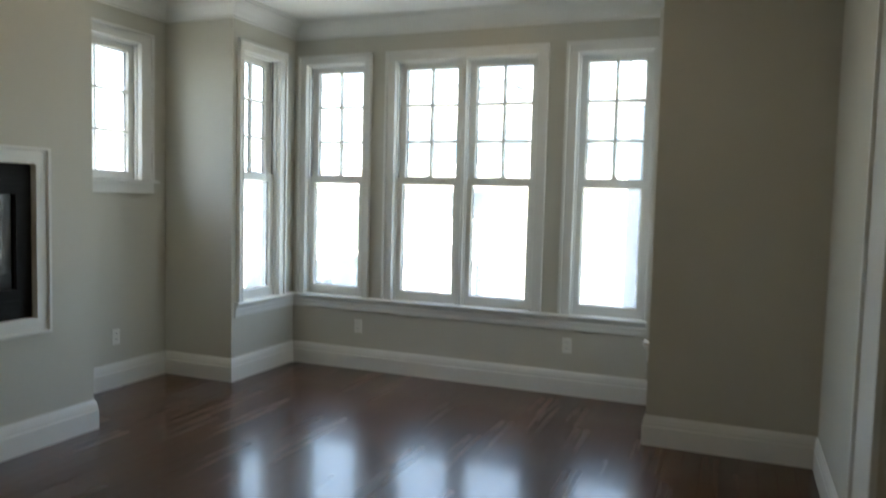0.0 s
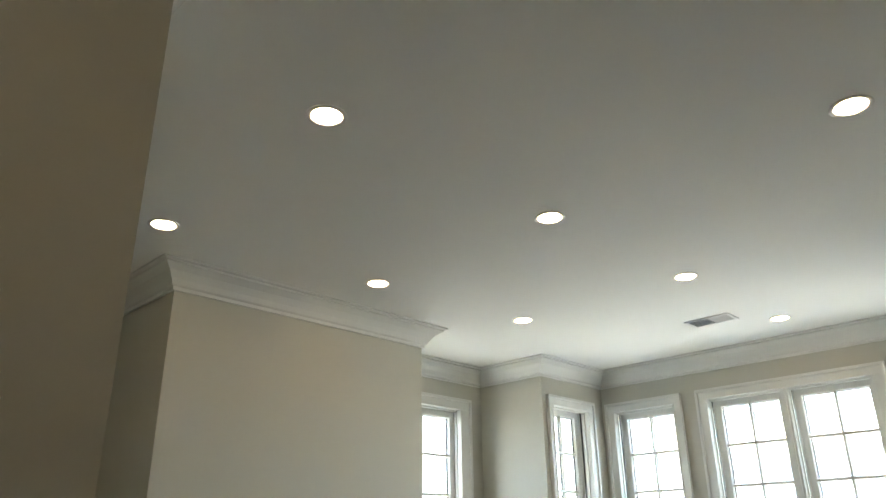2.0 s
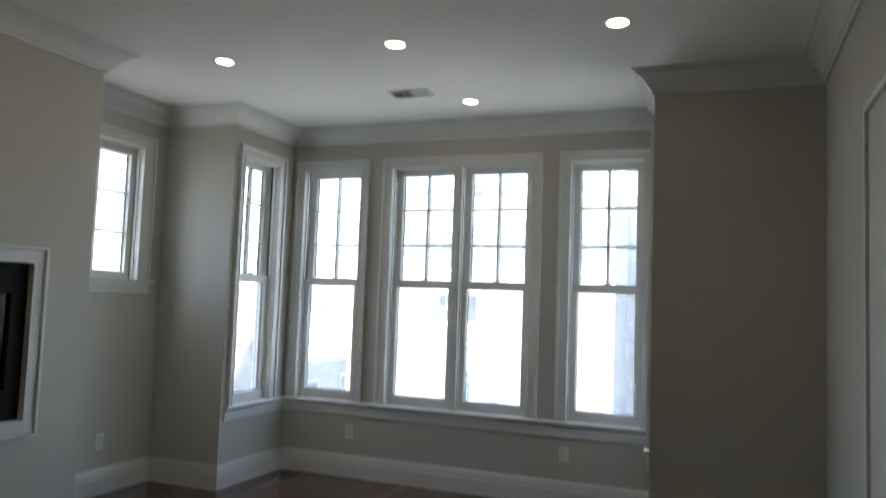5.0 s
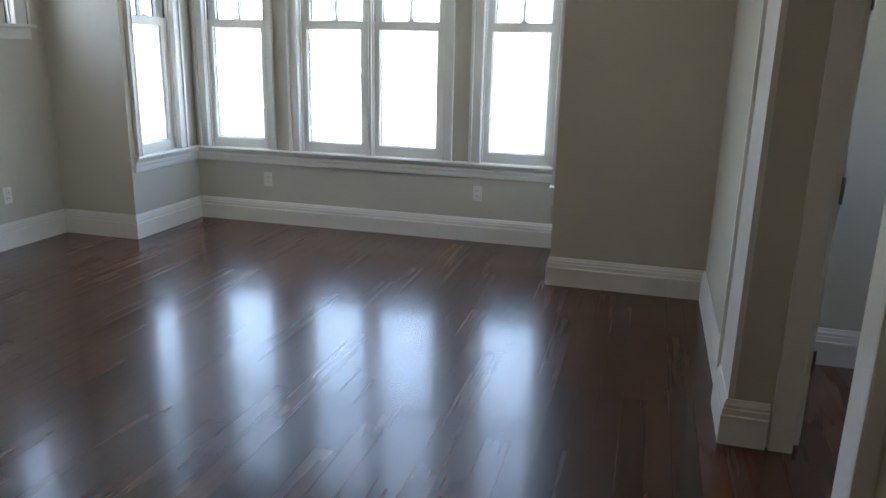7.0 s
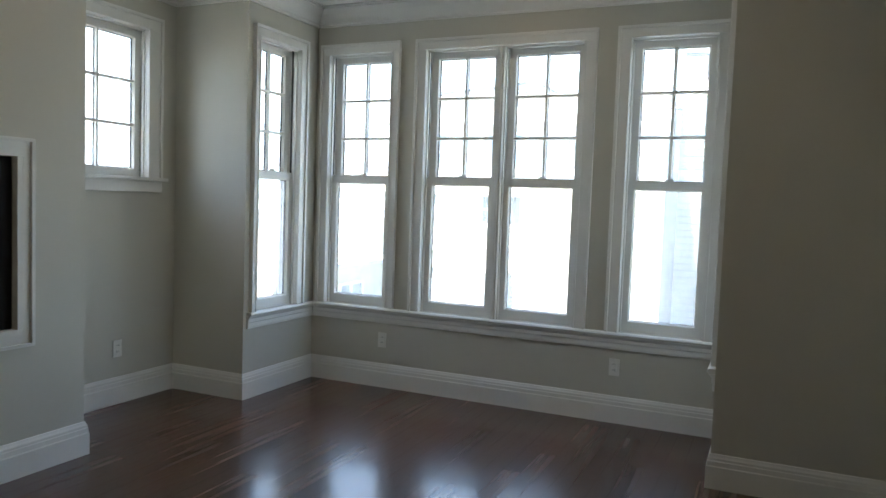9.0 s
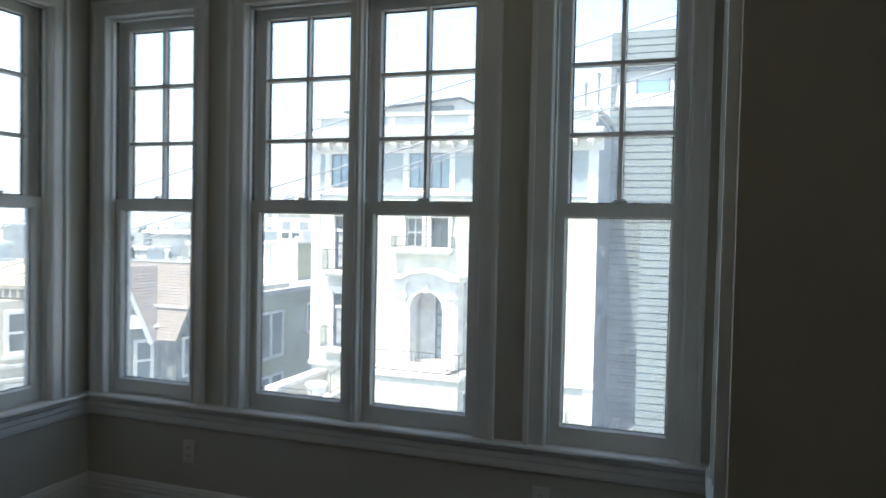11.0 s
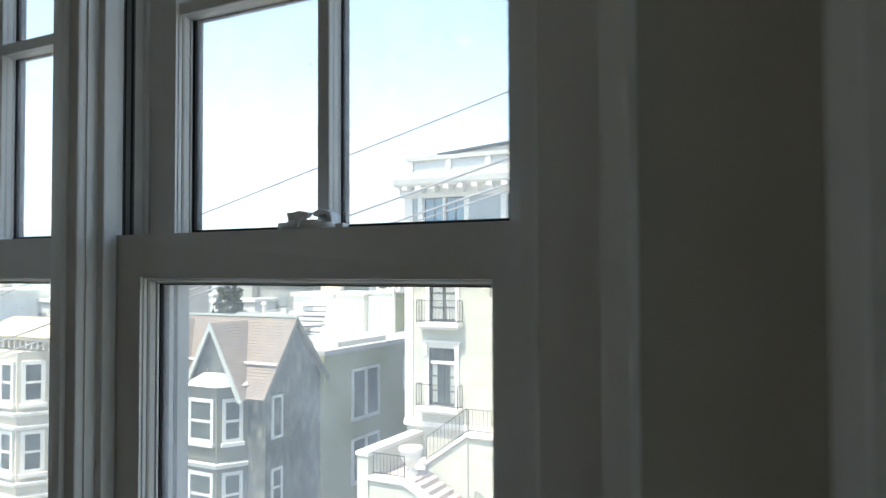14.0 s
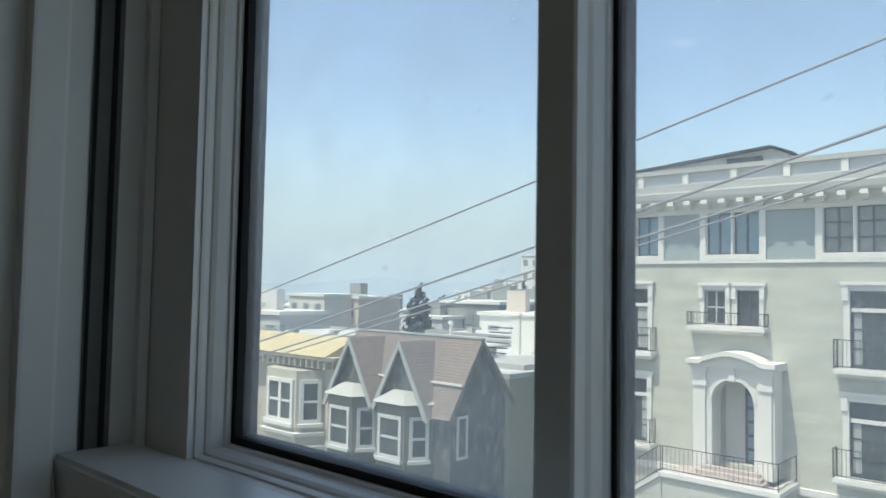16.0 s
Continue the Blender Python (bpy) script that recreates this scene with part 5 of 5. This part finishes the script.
for x0, x1, y0, y1, z, m in ((-38.5, -26.1, 27, 40, -2.0, HOUSE[2]), (-52, -38.6, 26, 44, -2.3, HOUSE[1]), (-42, -26.2, 46.3, 56, -2.2, HOUSE[2])):
    w = wpart("wall", boxes((x0, x1, y0, y1, -18, z)), m, row)
    wpart("roof", boxes((x0 + 0.3, x1 - 0.3, y0 + 0.3, y1 - 0.3, z, z + 0.05)), WHITEWOOD, w, "bright white flat roof")
    wpart("parapet", boxes((x0, x1, y0, y0 + 0.3, z, z + 0.25), (x1 - 0.3, x1, y0 + 0.3, y1, z, z + 0.25), (x0, x0 + 0.3, y0 + 0.3, y1, z, z + 0.25), (x0 + 0.3, x1 - 0.3, y1 - 0.3, y1, z, z + 0.25)), LEAD, w)
    for k in range(4):
        u, v = x0 + (x1 - x0) * (0.15 + 0.22 * k), y0 + (y1 - y0) * (0.3 + 0.17 * (k % 3))
        wpart("roof_vent", boxes((u, u + 0.5, v, v + 0.5, z + 0.05, z + 0.5 + 0.35 * (k % 2))), (LEAD, BLUEGREY)[k % 2], w)


# ---- the buff house with the ochre cornice ----
ital = thing("bay_fronted_house", pose(-21, 18, -11), "buff painted row house with an ochre bracketed cornice", "house")
wpart("wall", boxes((-25.5, -17.85, 15.4, 24, -13, -1.2)), BUFF, ital)
bm = bmesh.new()
sweep(bm, [(0, -0.35), (0.1, -0.3), (0.14, -0.08), (0.45, -0.04), (0.52, 0.1), (0, 0.1)], [(-25.5, 24, -1.1), (-25.5, 15.4, -1.1), (-17.85, 15.4, -1.1), (-17.85, 24, -1.1)])
wpart("cornice", bm, BUFF, ital)
bm = bmesh.new()
prism(bm, [(14.85, -1.0), (16.2, -0.42), (16.2, -0.9), (14.95, -1.08)], "x", -25.6, -17.7)
wpart("cornice_roof", bm, YELLOW, ital, "ochre sloping cornice roof")
for i in range(24):
    wpart("cornice_bracket", boxes((-25.3 + i * 0.32, -25.2 + i * 0.32, 15.0, 15.4, -1.42, -1.17)), BUFF, ital)
for gx in (-23.6, -19.6):
    w, sd, by = 0.85, 0.45, 14.55
    foot = [(gx - w - sd, 15.4), (gx - w, by), (gx + w, by), (gx + w + sd, 15.4)]
    bm = bmesh.new()
    prism(bm, foot, "z", -13, -1.5)
    bay = wpart("bay", bm, BUFF, ital)
    for z0 in (-3.25, -5.6, -8.0):
        for n, (p, q) in enumerate(zip(foot, foot[1:])):
            a, b = Vector((*p, 0)), Vector((*q, 0))
            m = Matrix.Translation(a) @ Matrix.Rotation(math.atan2(b.y - a.y, b.x - a.x), 4, "Z")
            L = (b - a).length
            bm = bmesh.new()
            frame_bars(bm, 0.12, L - 0.12, z0, z0 + 1.45, -0.07, 0.02, 0.13, bevel=0.0)
            box(bm, 0.06, L - 0.06, -0.14, 0, z0 - 0.12, z0)
            box(bm, 0.25, L - 0.25, -0.05, 0.02, z0 + 0.68, z0 + 0.76)
            if n == 1:
                box(bm, L / 2 - 0.07, L / 2 + 0.07, -0.06, 0.02, z0 + 0.13, z0 + 1.32)
            sw = wpart("bay_window", turned(bm, m), STONE, bay)
            wpart("pane", turned(boxes((0.24, L - 0.24, -0.02, -0.006, z0 + 0.12, z0 + 1.33)), m), EXTGLASS, sw)
        for dz in (-0.35, -0.8):
            bm = bmesh.new()
            sweep(bm, [(0, -0.06), (0.13, -0.05), (0.16, 0.06), (0, 0.08)], [(x, y, z0 + dz) for x, y in foot])
            wpart("belt_moulding", bm, STONE, bay)


ital.matrix_basis = pose(-22.75, 20.0, -0.7) @ Matrix.Scale(1.3, 4) @ pose(17.7, -15.0, 0.5) @ ital.matrix_basis


# ---- city, hills, street ----
def land(x, y):
    """The ground falls away down the street and towards the water."""
    near = -9.6 + 0.16 * max(-40, min(12, x)) - 0.012 * max(0.0, -x - 40)
    far = max(0.0, math.hypot(min(0, x + 10), max(0, y - 40)) - 30)
    return max(near - 0.06 * far, -75.0) if y > 26 or x < -40 else near


xs = [-4500, -1500, -700, -400, -250, -160, -110, -80, -60, -40, -30, -20, -10, 0, 12, 30, 80, 300, 1500, 4500]
ys = [-60, -10, 2, 6, 12, 14, 18, 26, 40, 60, 90, 130, 200, 300, 500, 900, 2000, 4800]
bm = bmesh.new()
grid = [[bm.verts.new((x, y, land(x, y))) for x in xs] for y in ys]
for j in range(len(ys) - 1):
    for i in range(len(xs) - 1):
        bm.faces.new((grid[j][i], grid[j][i + 1], grid[j + 1][i + 1], grid[j + 1][i]))
structure("ground", bm, CITY, "hillside ground falling towards the bay", "ground")
bm = bmesh.new()
prism(bm, [(-60, land(-40, 8) - 3.15), (-40, land(-40, 8) + 0.05), (12, land(12, 8) + 0.05), (14, land(12, 8) + 0.05), (14, land(12, 8) - 0.2), (-60, land(-40, 8) - 3.4)], "y", 2.5, 12.5)
structure("road", bm, ASPHALT, "unseen street sloping downhill, paled to bounce light indoors", "road")
SEA = mat("hazy_bay_water", (0.2, 0.28, 0.33), 0.35, var=0.1, scale=0.01, fine=0.1, bump=0)
bm = boxes((-4500, 4500, 420, 4800, -70, -68))
turned(bm, Matrix.Rotation(radians(42), 4, "Z"))
structure("water", bm, SEA, "pale hazy bay water far below", "water")
# Haze is painted as a glowing sheet that thins out upwards.
HAZEGLOW = bpy.data.materials.new("haze_glow_sheet")
HAZEGLOW.use_nodes = True
_n, _l = HAZEGLOW.node_tree.nodes, HAZEGLOW.node_tree.links
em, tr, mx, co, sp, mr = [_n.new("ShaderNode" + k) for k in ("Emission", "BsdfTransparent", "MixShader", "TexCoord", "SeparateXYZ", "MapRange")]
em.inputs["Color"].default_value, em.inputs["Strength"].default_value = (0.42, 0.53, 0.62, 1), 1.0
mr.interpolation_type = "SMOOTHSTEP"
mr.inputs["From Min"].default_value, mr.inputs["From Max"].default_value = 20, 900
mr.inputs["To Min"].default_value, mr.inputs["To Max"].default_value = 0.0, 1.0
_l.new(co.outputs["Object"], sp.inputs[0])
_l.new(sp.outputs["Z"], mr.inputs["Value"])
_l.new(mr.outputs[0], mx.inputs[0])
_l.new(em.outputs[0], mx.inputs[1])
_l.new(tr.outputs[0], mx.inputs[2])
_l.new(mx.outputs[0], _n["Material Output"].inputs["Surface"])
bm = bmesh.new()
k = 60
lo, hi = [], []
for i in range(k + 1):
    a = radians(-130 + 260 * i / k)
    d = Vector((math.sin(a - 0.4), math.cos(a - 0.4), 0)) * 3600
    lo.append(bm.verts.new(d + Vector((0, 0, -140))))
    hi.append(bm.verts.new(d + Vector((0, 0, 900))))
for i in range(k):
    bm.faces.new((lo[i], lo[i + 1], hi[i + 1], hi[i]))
structure("backdrop", bm, HAZEGLOW, "glowing pale blue sheet painted as haze fading into the sky", "backdrop")
# Flat hill strip glows in haze blue; the distance is put into its colour.
HILL2 = glow("hazy_hill_glow", (0.38, 0.485, 0.58), 1.0)
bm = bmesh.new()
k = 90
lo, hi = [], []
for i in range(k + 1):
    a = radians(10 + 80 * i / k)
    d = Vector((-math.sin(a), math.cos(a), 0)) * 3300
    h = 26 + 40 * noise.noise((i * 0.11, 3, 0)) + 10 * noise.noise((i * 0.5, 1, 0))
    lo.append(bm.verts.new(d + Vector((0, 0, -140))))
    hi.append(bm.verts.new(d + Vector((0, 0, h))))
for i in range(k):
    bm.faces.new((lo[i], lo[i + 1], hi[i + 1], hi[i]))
structure("backdrop_hills", bm, HILL2, "faint blue hill strip glowing in a painted haze colour", "backdrop")

rc = random.Random(21)


def city_house(x, y, w, d, top, material, turn=0.0):
    ob = thing("city_building", pose(x, y, land(x, y) - 1, 0, 0, turn), "distant pale flat-roofed city building", "building", "distant buildings")
    h = top - land(x, y) + 1
    part("wall", boxes((-w / 2, w / 2, 0, d, 0, h)), material, ob)
    part("roof", boxes((-w / 2 - 0.2, w / 2 + 0.2, -0.2, d + 0.2, h, h + 0.35)), HOUSE[2], ob)
    n = max(2, round(w / 2.6))
    for f in range(min(4, max(1, int(h / 3)))):
        for i in range(n):
            u = -w / 2 + w * (i + 0.5) / n
            z = h - 2.3 - f * 3
            part("window", boxes((u - 0.55, u + 0.55, -0.06, 0.02, z, z + 1.4)), CITYGLASS, ob)
    if rc.random() < 0.6:
        part("roof_box", boxes((-w / 5, w / 8, d / 3, d / 2, h + 0.3, h + 1.8 + rc.random())), HOUSE[rc.randrange(5)], ob)


def on_ray(yaw, dist):
    return 1.95 - math.sin(radians(yaw)) * dist, -0.1 + math.cos(radians(yaw)) * dist


for yaw, dist, w, d, el, m in ((52.6, 95, 7.5, 6.5, -0.8, 0), (49.9, 96, 6, 8, -0.95, 4), (56.5, 70, 7, 6, -2.2, 1), (46.4, 120, 7, 6, -1.9, 2), (42.4, 110, 9, 8, -1.5, 2), (43.6, 84, 6, 6, -2.4, 1), (38.4, 85, 8, 8, -1.15, 3), (40.0, 84, 8, 8, -1.2, 3), (35.0, 170, 7, 9, 2.6, 2), (36.4, 180, 8, 9, 0.7, 2), (38.2, 190, 9, 9, 0.1, 0), (40.0, 200, 10, 9, -0.3, 2), (33.2, 160, 9, 9, 1.9, 0), (31.0, 140, 14, 12, 1.2, 2), (37.0, 68, 6, 6, -2.1, 2), (61, 90, 12, 9, -1.4, 0), (64, 70, 9, 9, -1.6, 2), (67, 85, 11, 9, -0.8, 1), (71, 60, 9, 9, -1.4, 4), (76, 75, 12, 9, -0.6, 2), (29, 90, 12, 8, 0.5, 0)):
    x, y = on_ray(yaw, dist)
    city_house(x, y, w, d, 1.69 + dist * math.tan(radians(el)), HOUSE[m], rc.random() * 14 - 4)
for _ in range(58):
    yaw, dist = 28 + rc.random() * 52, 105 + rc.random() * 230
    x, y = on_ray(yaw, dist)
    rise = max(0.0, 44 - yaw) * 0.14
    city_house(x, y, 6 + rc.random() * 9, 6 + rc.random() * 4, 1.69 + dist * math.tan(radians(-2.5 + rise + rc.random() * 1.0)), HOUSE[rc.randrange(5)], rc.random() * 24 - 8)
for yaw, dist, el, big in ((44.1, 78, 0.1, 1.3), (43.6, 80, -1.0, 0.9), (44.7, 80, -1.1, 1.0), (42.3, 100, -0.8, 1.5), (38.9, 120, -0.3, 1.0), (37.6, 130, 0.2, 0.9), (41.2, 125, -0.9, 1.1), (47.2, 110, -1.3, 0.8), (60, 120, -0.5, 1.0), (35.9, 150, 0.6, 1.0)):
    x, y = on_ray(yaw, dist)
    top = 1.69 + dist * math.tan(radians(el))
    ob = thing("conifer_tree", pose(x, y, top - 9), "distant dark conifer among the roofs", "tree", "distant trees")
    bm = bmesh.new()
    cyl(bm, (0, 0, 0), (0, 0, 8.5), 0.3, 0.05, 7)
    part("trunk", bm, BARK, ob)
    bm = bmesh.new()
    for lev in range(9):
        z, rad = 1.8 + lev * 0.85, 1.7 * big * (1 - lev / 9.5) * (0.6 + 0.7 * rc.random())
        foliage(bm, (0.5 * rc.random(), 0, z), (rad, rad, 0.7), 60, 0.34, rc)
    part("crown", bm, PINE, ob)

# overhead cables down the street
for x0, z0, x1, z1, r in ((-44, -8.24, 16, 7.12, 0.009), (-44, -9.01, 16, 6.65, 0.011), (-44, -8.87, 16, 6.31, 0.009), (-44, -9.0, 16, 6.28, 0.007)):
    ob = thing("overhead_cable", pose(x0, 5, z0), "dark overhead utility cable strung along the street", "cable", "overhead cables")
    bm = bmesh.new()
    pts = [(x0 + (x1 - x0) * i / 24, 5.0, z0 + (z1 - z0) * i / 24) for i in range(25)]
    for p, q in zip(pts, pts[1:]):
        cyl(bm, p, q, r, n=6)
    wpart("strand", bm, WIRE, ob)


# ---- floor strips ----
def strip_mesh(length, w):
    bm = boxes((0, w, 0, length, -0.012, 0))
    e = [e for e in bm.edges if all(abs(v.co.z) < 1e-6 for v in e.verts)]
    bmesh.ops.bevel(bm, geom=e, offset=0.0005, segments=1, affect="EDGES")
    return mesh("floor_strip", bm, WOOD)


rng = random.Random(7)
W = 0.096
lengths = [0.7, 0.95, 1.2, 1.5, 1.9, 2.3]
strips = {n: strip_mesh(n - 0.0006, W - 0.0006) for n in lengths}
near, rest = [], []
x = X_ALC
while x < FACE_R + 0.1:
    y = -5.6 - rng.random() * 1.4
    end = T if -T < x < X_BAY + 0.06 else Y_BAY + T
    while y < end - 0.16:
        n = rng.choice(lengths)
        if y + n > end - 0.2:
            n = round(end - y, 3)
            strips.setdefault(n, strip_mesh(n - 0.0006, W - 0.0006))
        (near if -4.6 < y and len(near) < 300 else rest).append((x, y, n))
        y += n
    x += W
for x, y, n in near:
    ob = new("floor_strip", strips[n])
    ob.parent = floor
    ob.location = (x, y, 0)
bm = bmesh.new()
for x, y, n in rest:
    box(bm, x, x + W - 0.0008, y, y + n - 0.0008, -0.012, 0)
x = X_ALC
while x < FACE_R + 0.1:
    box(bm, x, x + W - 0.0008, BACK, -7.21, -0.012, 0)
    box(bm, x, x + W - 0.0008, -7.2, -7.0, -0.012, -0.001)
    x += W
while x < X_HALL:
    cut = -3.6 + (x * 7 % 1) * 1.6
    box(bm, x, x + W - 0.0008, Y_OP1, cut, -0.012, 0)
    box(bm, x, x + W - 0.0008, cut + 0.0008, -1.7, -0.012, 0)
    x += W
ob = part("floor_strips", bm, WOOD_FAR, floor)
tagged(ob, kind="stuff")
